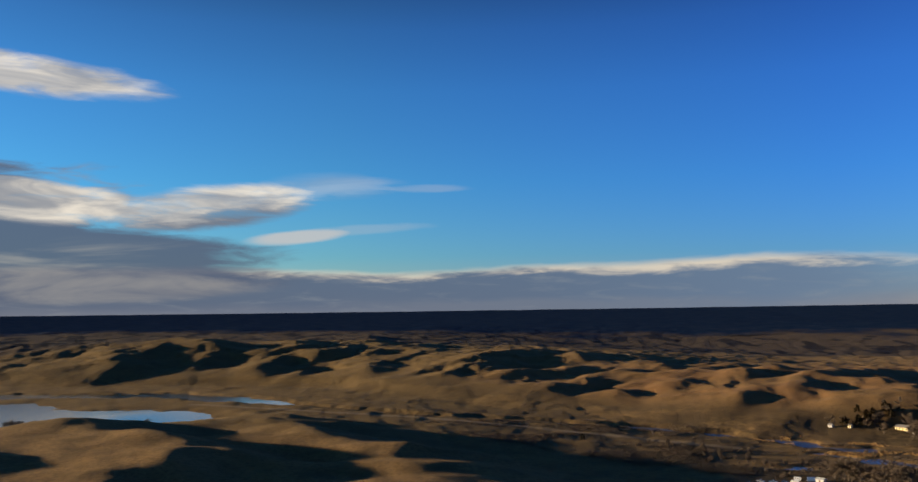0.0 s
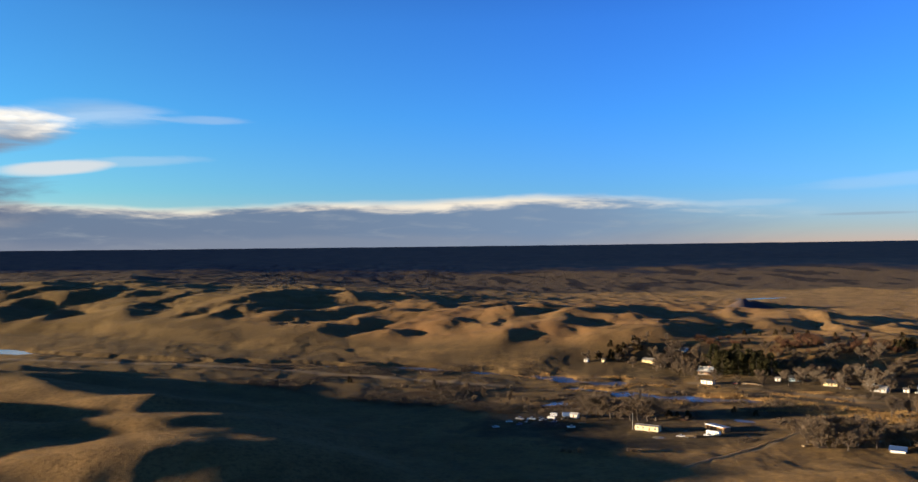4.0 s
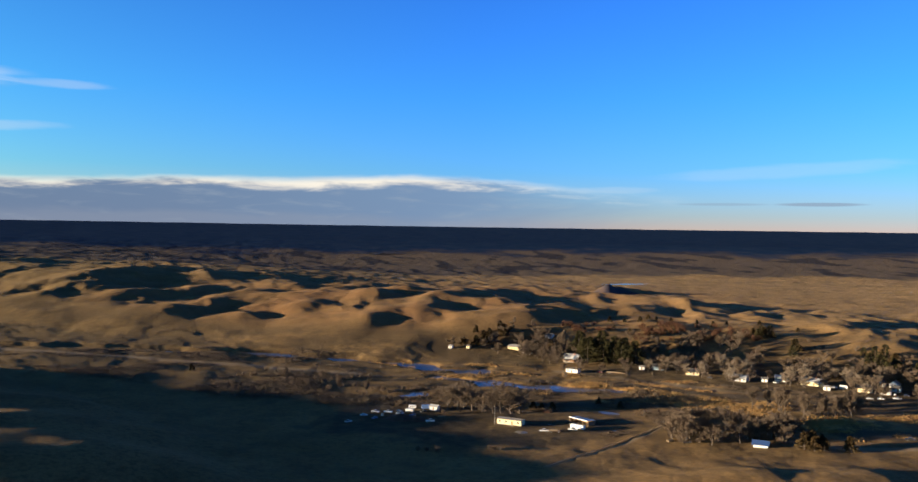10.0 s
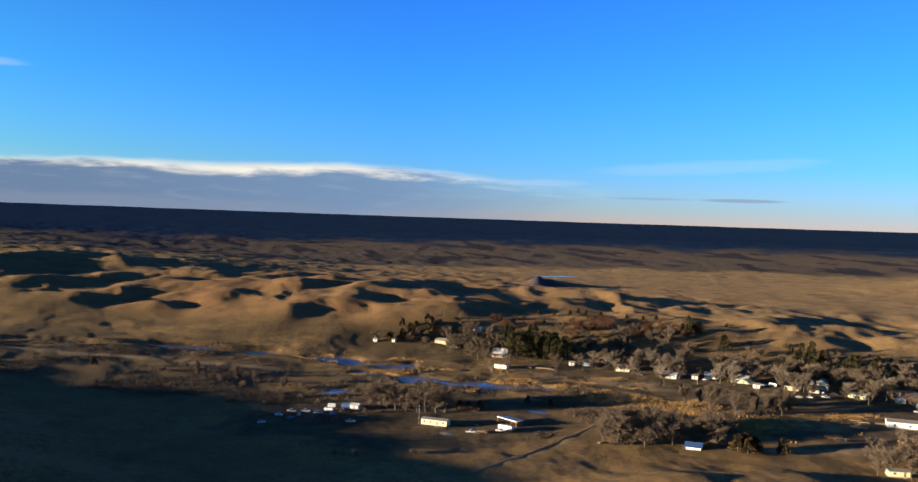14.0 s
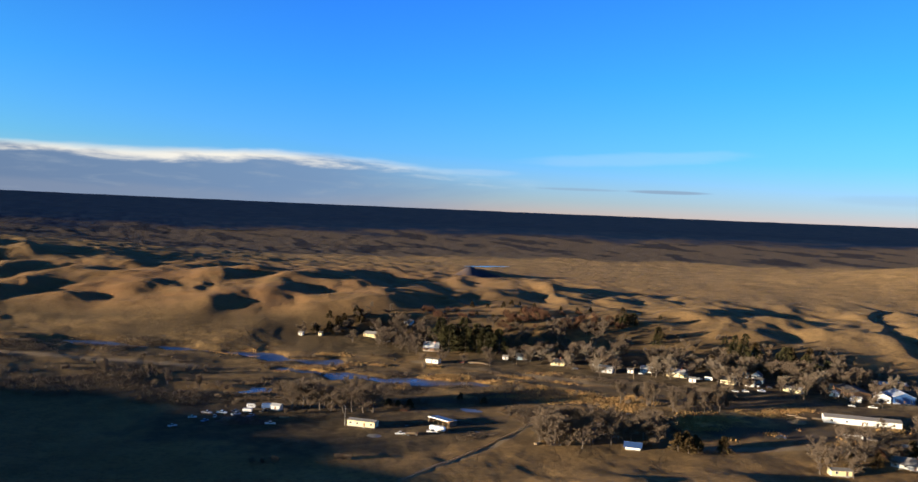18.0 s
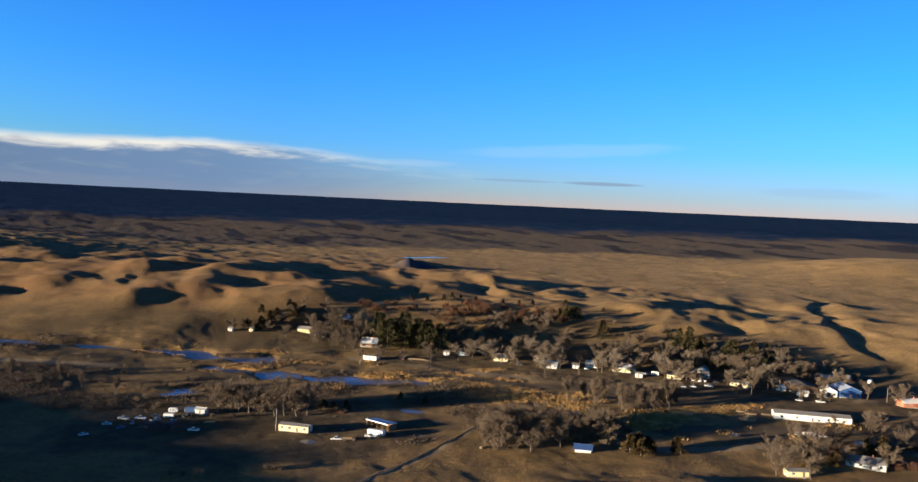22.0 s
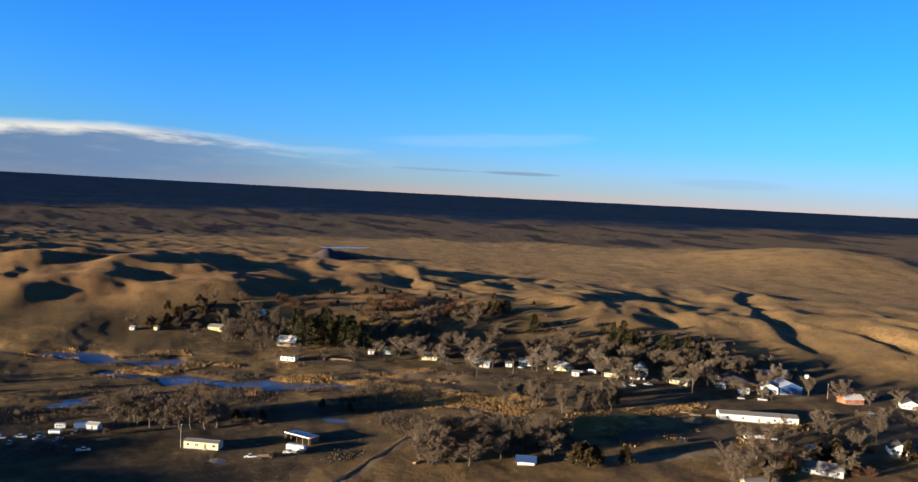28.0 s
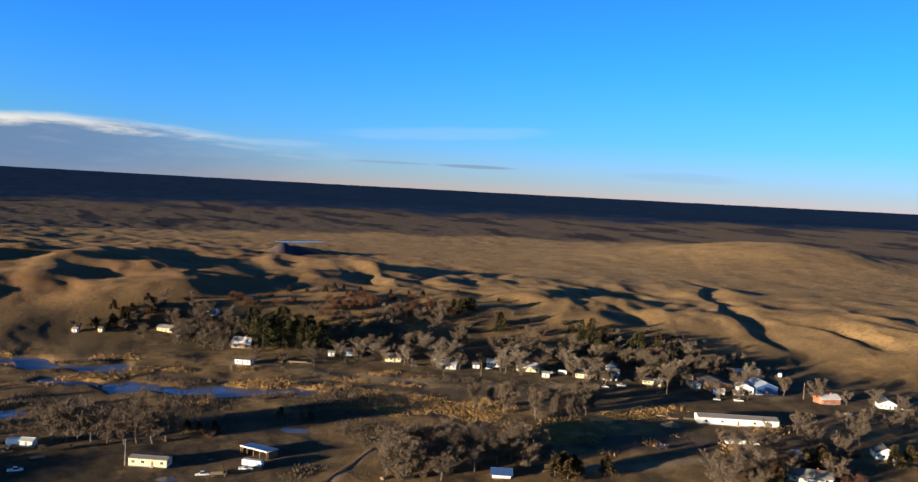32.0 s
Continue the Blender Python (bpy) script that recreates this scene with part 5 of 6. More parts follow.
def build_bare_tree(root, tall=14.0, wide=6.0, slim=False, twig_mat=None, limbs=7, twigs=19):
    bm, tips = bmesh.new(), []
    fork = tall * luck.uniform(0.08, 0.15)
    lean = Vector((luck.uniform(-0.6, 0.6), luck.uniform(-0.6, 0.6), 0))
    tube(bm, ((0, 0, -0.4), tuple(lean * 0.4 + Vector((0, 0, fork * 0.6))), tuple(lean + Vector((0, 0, fork))), tuple(lean * 1.6 + Vector((0, 0, tall * 0.78)))), (0.40, 0.32, 0.27, 0.06), 7)
    part("trunk", bm, BARK, root)
    for k in range(limbs):
        f = (k + luck.random()) / limbs
        start = lean * luck.uniform(0.8, 1.3) + Vector((0, 0, fork + (tall * 0.66 - fork) * f))
        a = 2.4 * k + luck.uniform(-0.5, 0.5)
        lift = luck.uniform(0.25, 0.9) if not slim else luck.uniform(1.1, 2.2)
        way = Vector((math.cos(a), math.sin(a), lift)).normalized()
        long = wide * luck.uniform(0.8, 1.1) * (1.1 - 0.5 * abs(f - 0.35))
        bend = start + way * long * 0.5 + Vector((0, 0, long * 0.03))
        end = start + way * long + Vector((0, 0, long * 0.2))
        bm = bmesh.new()
        tube(bm, (tuple(start), tuple(bend), tuple(end)), (0.15, 0.09, 0.03), 5)
        part("limb", bm, BARK, root)
        for j in range(twigs):
            f = luck.uniform(0.15, 1.0)
            at = start.lerp(bend, f * 2) if f < 0.5 else bend.lerp(end, f * 2 - 1)
            side_way = (way * 0.45 + aimed(1.0, luck.uniform(-0.3, 1.3))).normalized()
            reach = wide * luck.uniform(0.22, 0.48)
            tips.append((at, at + side_way * reach, 0.14))
            for i in range(15):
                root_at = at + side_way * reach * luck.uniform(0.15, 1.0)
                spray = (side_way * 0.55 + aimed(1.0, luck.uniform(-0.4, 1.5))).normalized()
                tips.append((root_at, root_at + spray * luck.uniform(0.6, 1.6), luck.uniform(0.09, 0.17)))
    blades("crown", tips, twig_mat or TWIG, root)


def build_conifer(root, tall=11.0, wide=3.2, mat=None, ragged=0.35, count=620, taper=0.55):
    bm = bmesh.new()
    tube(bm, ((0, 0, -0.4), (0.05, 0.03, tall * 0.5), (0, 0, tall * 0.96)), (0.24, 0.15, 0.03), 6)
    part("trunk", bm, BARK, root)
    tips = []
    lobes = [(luck.uniform(0, 2 * math.pi), luck.uniform(0.7, 1.25)) for _ in range(9)]
    for k in range(count):
        f = luck.random() ** 0.75
        a = luck.uniform(0, 2 * math.pi)
        lobe = lobes[int(f * 8.99)]
        r = wide * max(1 - f, 0.0) ** taper * lobe[1] * (1 + ragged * math.cos(a - lobe[0])) * luck.uniform(0.45, 1.0)
        z = tall * (0.07 + 0.92 * f) + luck.uniform(-0.3, 0.3)
        at = Vector((math.cos(a) * r, math.sin(a) * r, z))
        way = Vector((math.cos(a), math.sin(a), luck.uniform(-0.45, 0.35)))
        tips.append((at - way * 0.45, at + way * luck.uniform(0.3, 0.75), luck.uniform(0.35, 0.7)))
    blades("crown", tips, mat or NEEDLE, root)


def build_shrub(root, tall=3.0, wide=2.2, mat=None, count=230):
    tips, bm = [], bmesh.new()
    tube(bm, ((0, 0, -0.3), (0.1, 0.05, tall * 0.55)), (0.10, 0.03), 5)
    part("trunk", bm, BARK, root)
    for k in range(count):
        way = aimed(luck.uniform(0.2, 1.0), luck.uniform(0.25, 1.3))
        f = luck.uniform(0.15, 0.8)
        at = Vector((way.x * wide * f, way.y * wide * f, max(0.1, way.z * tall * f)))
        tips.append((at, at + (way + aimed(0.6, 0.3)) * luck.uniform(0.4, 0.9), luck.uniform(0.08, 0.16)))
    blades("crown", tips, mat or TWIG, root)


KINDS = {
    "cottonwood": (4, "tree", "bare grey-brown cottonwood tree on the valley floor", "bare trees", lambda r: build_bare_tree(r)),
    "pale_tree": (3, "tree", "bare pale-twigged tree beside the houses", "village trees", lambda r: build_bare_tree(r, 12.0, 5.0, twig_mat=PALETWIG)),
    "elm_tree": (4, "tree", "bushy bare elm tree in the village", "village elms", lambda r: build_bare_tree(r, 11.0, 5.2, limbs=3, twigs=58)),
    "slim_tree": (3, "tree", "tall slim bare tree on the river bank", "bare trees", lambda r: build_bare_tree(r, 17.0, 4.8, True, twigs=34)),
    "pine_tree": (3, "tree", "tall dark green pine tree behind a house", "pines", lambda r: build_conifer(r, 18.0, 5.8, NEEDLE, 0.5, 1900, 0.32)),
    "cedar_tree": (3, "tree", "dark brownish-green cedar tree on dry grass", "cedars", lambda r: build_conifer(r, 7.0, 3.1, CEDAR, 0.35, 700, 0.5)),
    "shrub": (4, "shrub", "bare brown shrub in dry river grass", "river shrubs", lambda r: build_shrub(r)),
    "red_shrub": (3, "shrub", "rust-brown leafless brush on a hillside", "hill brush", lambda r: build_shrub(r, 4.4, 3.6, BRUSH, 380)),
}
stock = {}


def plant(kind, spots):
    """Plants one kind at rows of x, y, scale."""
    if not spots:
        return
    count, category, label, group, build = KINDS[kind]
    spots = [s for s in spots if "tree" not in kind and kind != "cottonwood" or not in_yard(s[0], s[1])]
    if not spots:
        return
    p = np.array([s[:2] for s in spots], float)
    z = height(p[:, 0].copy(), p[:, 1].copy())
    for k, (x, y, size) in enumerate(spots):
        which = (kind, luck.randrange(count))
        at = pose(x, y, float(z[k]) - 0.05, 0, 0, luck.uniform(0, 360))
        if which not in stock:
            stock[which] = thing(kind, label, category, group, at)
            build(stock[which])
        else:
            copy_thing(stock[which], at @ Matrix.Diagonal((size * luck.uniform(0.9, 1.1), size * luck.uniform(0.9, 1.1), size, 1)))


def around(points, per, spread, low, high):
    return [(x + luck.gauss(0, spread), y + luck.gauss(0, spread), luck.uniform(low, high)) for x, y in points for _ in range(per)]


def exact(points, low, high):
    return [(x, y, luck.uniform(low, high)) for x, y in points]


def clear_of(spots, keep):
    """Leaves out spots nearer than given to rows of x, y, distance."""
    return [s for s in spots if all(math.hypot(s[0] - x, s[1] - y) > d for x, y, d in keep)]


def in_yard(x, y):
    """Open front yards, kept free of trees: a strip before each of these houses, towards the river."""
    for hx, hy, half, deep in FRONT_YARDS:
        along, across = (hx - x) * 0.51 + (hy - y) * 0.86, (hx - x) * 0.86 - (hy - y) * 0.51
        if -2 < along < deep and abs(across) < half:
            return True
    # and the evening sun's way to the yellow house
    west, aside = (390 - x) * 0.988 - (765 - y) * 0.156, (390 - x) * 0.156 + (765 - y) * 0.988
    return 0 < west < 80 and abs(aside) < 7


# spots kept clear of trees: place and distance
STREET_SPOTS = ((365, 420, 7), (264, 515, 10), (302, 500, 12), (392, 661, 7), (420, 708, 8), (467, 648, 7), (478, 617, 7), (494, 584, 8), (532, 548, 9), (549, 515, 7), (573, 480, 8), (614, 430, 13), (604, 460, 17), (530, 402, 7), (520, 412, 7))
OUTER_SPOTS = ((526, 400, 8), (516, 416, 7), (536, 392, 8), (628, 393, 9), (648, 367, 8), (533, 331, 8), (470, 340, 9), (425, 349, 7), (394, 767, 6), (399, 750, 5), (660, 462, 12), (650, 466, 9), (588, 443, 5), (492, 384, 7), (662, 515, 8), (420, 642, 10))
HOUSE_SPOTS = STREET_SPOTS + OUTER_SPOTS

FRONT_YARDS = ((527, 402, 21, 26), (432, 682, 17, 30), (416, 704, 9, 42), (390, 765, 8, 45), (475, 614, 4, 16), (491, 581, 4, 16), (596, 447, 7, 22), (608, 426, 9, 24), (530, 546, 4, 12), (572, 479, 5, 10), (625, 391, 7, 14))

# cottonwoods by the mobile home and the grove by the lane
plant("cottonwood", exact(((261, 552), (266, 546), (271, 545), (276, 541), (282, 541), (281, 567), (291, 556), (256, 556), (243, 566), (248, 562), (252, 560), (246, 572), (260, 560), (254, 568)), 0.95, 1.3))
grove = ((330, 453), (334, 446), (340, 442), (348, 438), (356, 436), (377, 439), (380, 430), (388, 430), (363, 456), (359, 469), (385, 451), (392, 440), (350, 455), (371, 460), (342, 460), (398, 437))
plant("cottonwood", clear_of(around(grove, 3, 4.5, 0.7, 1.05), HOUSE_SPOTS))
plant("slim_tree", around(((441, 499), (441, 491), (445, 482), (450, 474), (454, 466), (462, 465), (470, 462), (477, 465), (486, 470), (497, 474)), 2, 4.0, 0.7, 1.0))
plant("shrub", around(((441, 499), (450, 474), (462, 465), (477, 465), (400, 440), (410, 432)), 4, 6.0, 0.8, 1.5))
plant("shrub", clear_of(around(grove, 2, 5.0, 0.8, 1.4), HOUSE_SPOTS))
# village street
beside = [(x + dx, y + dy, luck.uniform(0.6, 1.0)) for x, y, r in HOUSE_SPOTS if x > 380 for dx, dy in ((-r * 0.95, r * 0.5), (r * 0.4, -r * 1.05), (r * 0.9, r * 0.8)) if not 500 < x < 540 or y > 430]
plant("cottonwood", clear_of(beside, [(x, y, r * 0.75) for x, y, r in HOUSE_SPOTS]))
street_trees = ((470, 634), (481, 631), (482, 604), (511, 616), (508, 600), (514, 556), (546, 579), (541, 566), (568, 563), (552, 530), (556, 521), (600, 546), (504, 590), (536, 556), (562, 536), (575, 490), (588, 475), (598, 470), (604, 482), (596, 462))
plant("pale_tree", clear_of(around(street_trees, 2, 4.0, 0.75, 1.2), HOUSE_SPOTS))
plant("cottonwood", clear_of(around(((489, 711), (486, 686), (500, 668), (515, 650), (528, 640), (545, 620), (560, 600), (575, 580), (542, 700), (552, 690), (562, 676), (590, 560), (606, 545), (620, 535), (512, 690), (530, 672)), 4, 8.0, 0.6, 1.0), HOUSE_SPOTS))
plant("cottonwood", clear_of(around(((612, 515), (623, 508), (615, 490), (600, 480), (632, 482), (622, 470), (640, 500), (605, 500), (628, 520), (600, 515), (636, 470)), 4, 7.0, 0.6, 1.0), HOUSE_SPOTS))
# bushy elms in the back gardens, up to the hill's foot
gardens = [(x + 26 * f + luck.gauss(0, 7), y + 30 * f + luck.gauss(0, 7)) for x, y in ((430, 660), (445, 640), (460, 625), (474, 605), (490, 590), (505, 572), (520, 556), (535, 540), (550, 524), (565, 508), (580, 495), (592, 485)) for f in (0.7, 1.2, 1.8, 2.4)]
plant("elm_tree", clear_of([(x, y, luck.uniform(0.7, 1.15)) for x, y in gardens], HOUSE_SPOTS))
plant("elm_tree", clear_of(around(((625, 470), (632, 488), (645, 484), (612, 485), (640, 505), (655, 490), (400, 735), (410, 722), (420, 740), (432, 735), (392, 745), (380, 762)), 2, 5.0, 0.7, 1.1), HOUSE_SPOTS))
plant("cedar_tree", clear_of(around(((606, 690), (614, 682), (632, 575), (640, 570), (602, 637), (648, 560), (655, 540), (620, 540), (584, 560), (560, 590), (668, 530)), 2, 4.0, 1.0, 1.7), HOUSE_SPOTS))
front = [(x - 9 + luck.gauss(0, 4), y - 8 + luck.gauss(0, 4), luck.uniform(0.6, 1.0)) for x, y, r in HOUSE_SPOTS if x > 440 and y > 430 for _ in range(2)]
plant("pale_tree", clear_of(front, [(x, y, r * 0.9) for x, y, r in HOUSE_SPOTS])[:28])
plant("elm_tree", clear_of(around(((352, 788), (362, 780), (372, 778), (384, 800), (396, 800), (405, 790), (414, 780), (425, 790), (438, 770), (404, 810), (420, 805)), 2, 6.0, 0.6, 1.0), HOUSE_SPOTS))
plant("elm_tree", clear_of([(x - 4 + luck.gauss(0, 6), y - 12 + luck.gauss(0, 6), luck.uniform(0.5, 0.85)) for x, y, r in HOUSE_SPOTS if 440 < x < 600 and y > 430 for _ in range(2)], HOUSE_SPOTS))
plant("pine_tree", clear_of(around(((612, 560), (625, 545), (636, 530), (645, 515), (606, 540), (632, 560), (650, 535)), 2, 6.0, 0.45, 0.75), HOUSE_SPOTS))
# the village's west end
plant("cottonwood", clear_of(around(((382, 753), (386, 738), (396, 732), (401, 718), (424, 772), (412, 740), (405, 760), (376, 770), (430, 750), (440, 730), (450, 715), (398, 700), (366, 775), (415, 760)), 4, 6.0, 0.55, 0.9), HOUSE_SPOTS))
plant("cedar_tree", clear_of(around(((350, 784), (360, 791), (370, 787), (385, 805), (394, 812), (382, 823), (400, 806), (345, 776), (392, 760), (376, 795), (388, 790)), 1, 5.5, 0.9, 1.7), HOUSE_SPOTS))
# pines behind the white-roofed house
plant("pine_tree", exact(((408, 684), (411, 676), (416, 672), (428, 676), (432, 668), (432, 718), (439, 710), (446, 697), (440, 664), (450, 668), (424, 690), (436, 684), (444, 680), (428, 700), (452, 690), (458, 668), (462, 690), (430, 708), (420, 682), (446, 672), (456, 680), (438, 700), (436, 672), (448, 706), (442, 690)), 1.0, 1.4))
plant("pine_tree", exact(((604, 682), (610, 686), (618, 682), (647, 590), (654, 586), (640, 596), (596, 632)), 0.5, 0.75))
plant("pine_tree", exact(((606, 498), (618, 520), (626, 498)), 0.5, 0.7))
# hillside behind the village
plant("cedar_tree", exact(((566, 801), (576, 801), (584, 787), (594, 758), (619, 743), (548, 790), (536, 800), (556, 770), (604, 745), (523, 808), (640, 720), (660, 690), (632, 700), (515, 760), (505, 772)), 0.55, 0.95))
plant("red_shrub", around(((579, 715), (561, 730), (549, 738), (532, 764), (587, 731), (542, 722), (570, 740), (600, 712), (525, 745), (512, 730), (478, 775), (470, 790), (490, 780), (460, 800), (615, 700), (590, 700), (560, 705), (545, 750), (555, 765), (535, 740), (600, 690), (575, 700)), 5, 7.5, 0.8, 1.5))
plant("shrub", around(((630, 640), (650, 610), (668, 575), (690, 545), (700, 520), (680, 500)), 4, 9.0, 0.7, 1.3))
# lower village
plant("cottonwood", clear_of(exact(((546, 371), (552, 378), (534, 381), (540, 374), (488, 362), (479, 362), (583, 344), (590, 340), (505, 374), (515, 358), (446, 362), (456, 354), (435, 366), (560, 352), (575, 352), (600, 338), (545, 345), (520, 345), (470, 372), (498, 366), (528, 366), (566, 362), (610, 345), (508, 340), (460, 365)), 0.65, 1.0), HOUSE_SPOTS))
plant("cedar_tree", clear_of(exact(((488, 348), (491, 342), (484, 338), (388, 406), (385, 402), (391, 401), (394, 406), (383, 407), (405, 397), (440, 350), (452, 345), (500, 346), (530, 318), (522, 322)), 1.0, 1.6), HOUSE_SPOTS))
plant("red_shrub", clear_of(around(((500, 350), (488, 355), (515, 340), (470, 355), (478, 330)), 4, 5.0, 0.8, 1.4), HOUSE_SPOTS))
plant("cedar_tree", exact(((103, 733), (352, 533), (345, 548), (300, 545), (305, 540), (296, 549)), 0.6, 0.9))
# brush along the river
bank = ((142, 709), (158, 703), (169, 687), (183, 672), (198, 660), (203, 628), (207, 597), (213, 594), (233, 602), (241, 597), (246, 565), (254, 560), (266, 560), (280, 556), (290, 552), (218, 615), (226, 640), (212, 668), (190, 690), (172, 712), (240, 630), (250, 610), (265, 590))
plant("shrub", around(bank, 3, 10.0, 0.5, 1.3))
plant("slim_tree", around(((158, 703), (171, 690), (185, 674), (200, 655), (207, 628)), 1, 4.0, 0.5, 0.7))
river_brush = ((278, 688), (267, 681), (264, 614), (280, 619), (326, 588), (344, 561), (393, 553), (362, 676), (320, 680), (338, 679), (373, 640), (386, 610), (390, 593), (392, 574), (333, 640), (343, 612), (350, 588), (360, 540), (240, 690), (222, 705), (200, 735), (170, 760), (300, 650), (310, 600), (410, 545), (425, 535), (300, 720), (320, 710), (270, 740))
plant("shrub", around(river_brush, 2, 10.0, 0.5, 1.1))
plant("shrub", exact(((227.4, 462.2), (229.5, 460.5), (225, 464), (193, 472), (189, 474), (198, 470), (302, 537), (300, 540)), 0.9, 1.3))
plant("shrub", around(((-395, 748), (-372, 757), (-340, 772), (-322, 782), (-300, 792)), 4, 7.0, 1.4, 2.4))


def reed_bed():
    """Tufts of tall dry reeds along the channels."""
    rng = np.random.RandomState(5)
    x, y = rng.uniform(190, 570, 200000), rng.uniform(380, 840, 200000)
    river = np.abs(side(x, y, RIVER))
    arm = np.abs(side(x, y, SIDE_ARM))
    v, u = 0.69 * x + 0.72 * y, 0.72 * x - 0.69 * y
    patch = layers(x, y, 45, 3, 61) + 0.5 * layers(x, y, 12, 2, 67)
    open_ground = np.minimum.reduce([np.abs(side(x, y, line)) for line in (STREET, BANK_TRACK, ROAD)])
    z = height(x, y)
    low = z - bottom(x, y)
    heart = np.maximum.reduce([1 - smooth(np.hypot((x - a) / p, (y - b) / q), 0.8, 1.4) for a, b, p, q in GOLD])
    keep = (patch > 0.8 - 1.1 * heart) & (low > -0.8) & (low < 1.2) & (open_ground > 7) & (v > 560) & (v < 775) & ((np.minimum(river, arm) < 70) | ((v > 590) & (v < 700)))
    x, y, z, patch = (a[keep][:34000] for a in (x, y, z, patch))
    verts, faces = [], []
    for k in range(len(x)):
        for b in range(3):
            a, tall, w = rng.uniform(0, 6.28), rng.uniform(0.25, 0.75) + 0.35 * min(patch[k], 1), rng.uniform(0.08, 0.26)
            cx, cy = x[k] + rng.normal(0, 2.2), y[k] + rng.normal(0, 2.2)
            dx, dy = math.cos(a) * w, math.sin(a) * w
            i = len(verts)
            verts += [(cx - dx, cy - dy, z[k] - 0.15), (cx + dx, cy + dy, z[k] - 0.15), (cx + dx * 1.3 + rng.normal(0, 0.2), cy + dy * 1.3 + rng.normal(0, 0.2), z[k] + tall * 0.85), (cx - dx * 0.8 + rng.normal(0, 0.2), cy - dy * 0.8, z[k] + tall)]
            faces.append((i, i + 1, i + 2, i + 3))
    me = bpy.data.meshes.new("reeds")
    me.from_pydata(verts, [], faces)
    me.materials.append(REED)
    tagged(new("reeds", me), "golden dry reeds in tufts along the river", "reeds", kind="stuff")


reed_bed()


def patches():
    """Low tangled brown brush on the river flats."""
    rng = np.random.RandomState(9)
    x, y = rng.uniform(-60, 520, 40000), rng.uniform(470, 900, 40000)
    v, u = 0.69 * x + 0.72 * y, 0.72 * x - 0.69 * y
    patch = layers(x, y, 70, 3, 141) + 0.35 * layers(x, y, 16, 2, 147)
    open_ground = np.minimum.reduce([np.abs(side(x, y, line)) for line in (STREET, BANK_TRACK, ROAD)])
    for a, b, p, q in YARDS[:3]:
        open_ground = np.where(np.hypot((x - a) / p, (y - b) / q) < 0.9, 0, open_ground)
    z = height(x, y)
    low = z - bottom(x, y)
    keep = (patch > 0.12) & (low > -0.7) & (low < 2.5) & (open_ground > 6) & (v > 545) & (v < 735)
    x, y, z, patch = (a[keep][:4200] for a in (x, y, z, patch))
    n_each = 30
    cx, cy, cz = (np.repeat(a, n_each) for a in (x, y, z))
    big = np.repeat(1.0 + 1.2 * np.clip(patch, 0, 1) + rng.uniform(0, 0.5, len(x)), n_each)
    a, tilt = rng.uniform(0, 2 * np.pi, len(cx)), rng.uniform(0.3, 1.4, len(cx))
    way = np.stack([np.cos(a) * np.sin(tilt), np.sin(a) * np.sin(tilt), np.cos(tilt)], -1) * (big * rng.uniform(0.35, 0.8, len(cx)))[:, None]
    base = np.stack([cx + rng.normal(0, 2.4, len(cx)), cy + rng.normal(0, 2.4, len(cx)), cz - 0.1], -1)
    b = rng.uniform(0, 2 * np.pi, len(cx))
    across = np.stack([np.cos(b), np.sin(b), 0 * b], -1) * rng.uniform(0.03, 0.10, len(cx))[:, None]
    verts = np.stack([base - across, base + across, base + way + across * 1.5, base + way - across * 1.5], 1).reshape(-1, 3)
    ob = sheet("brush", verts, np.arange(len(verts)).reshape(-1, 4), TWIG)
    tagged(ob, "tangled bare brown brush on the river flats", "brush", kind="stuff")


patches()

# ---- fences, poles, heaps ----


def board_fence():
    (ax, ay), (bx, by) = LANE[0], LANE[-1]
    long = sum(math.hypot(q[0] - p[0], q[1] - p[1]) for p, q in zip(LANE[:-1], LANE[1:]))
    fence = thing("fence", "long weathered board fence along a field's edge", "fence", at=pose(ax, ay, 0))
    turn = math.degrees(math.atan2(by - ay, bx - ax))
    bays = int(long / 2.6)
    post_me = mesh_from(boxes((-0.08, -0.08, -0.4, 0.08, 0.08, 0.6)), "post", TIMBER)
    board_me = mesh_from(boxes((0, -0.03, 0, 2.6, 0.03, 0.3)), "board", TIMBER)
    for k in range(bays + 1):
        x, y = ax + (bx - ax) * k / bays, ay + (by - ay) * k / bays
        z = land(x, y)
        ob = new("post", post_me)
        ob.parent, ob.matrix_basis = fence, pose(x - ax, y - ay, z, 0, 0, turn)
        if k < bays:
            slope = -math.degrees(math.atan2(land(x + (bx - ax) / bays, y + (by - ay) / bays) - z, 2.6))
            for row in range(1):
                ob = new("board", board_me)
                ob.parent, ob.matrix_basis = fence, pose(x - ax, y - ay, z + 0.12 + row * 0.38, 0, slope + luck.uniform(-0.4, 0.4), turn) @ pose(0, -0.12, 0)


board_fence()


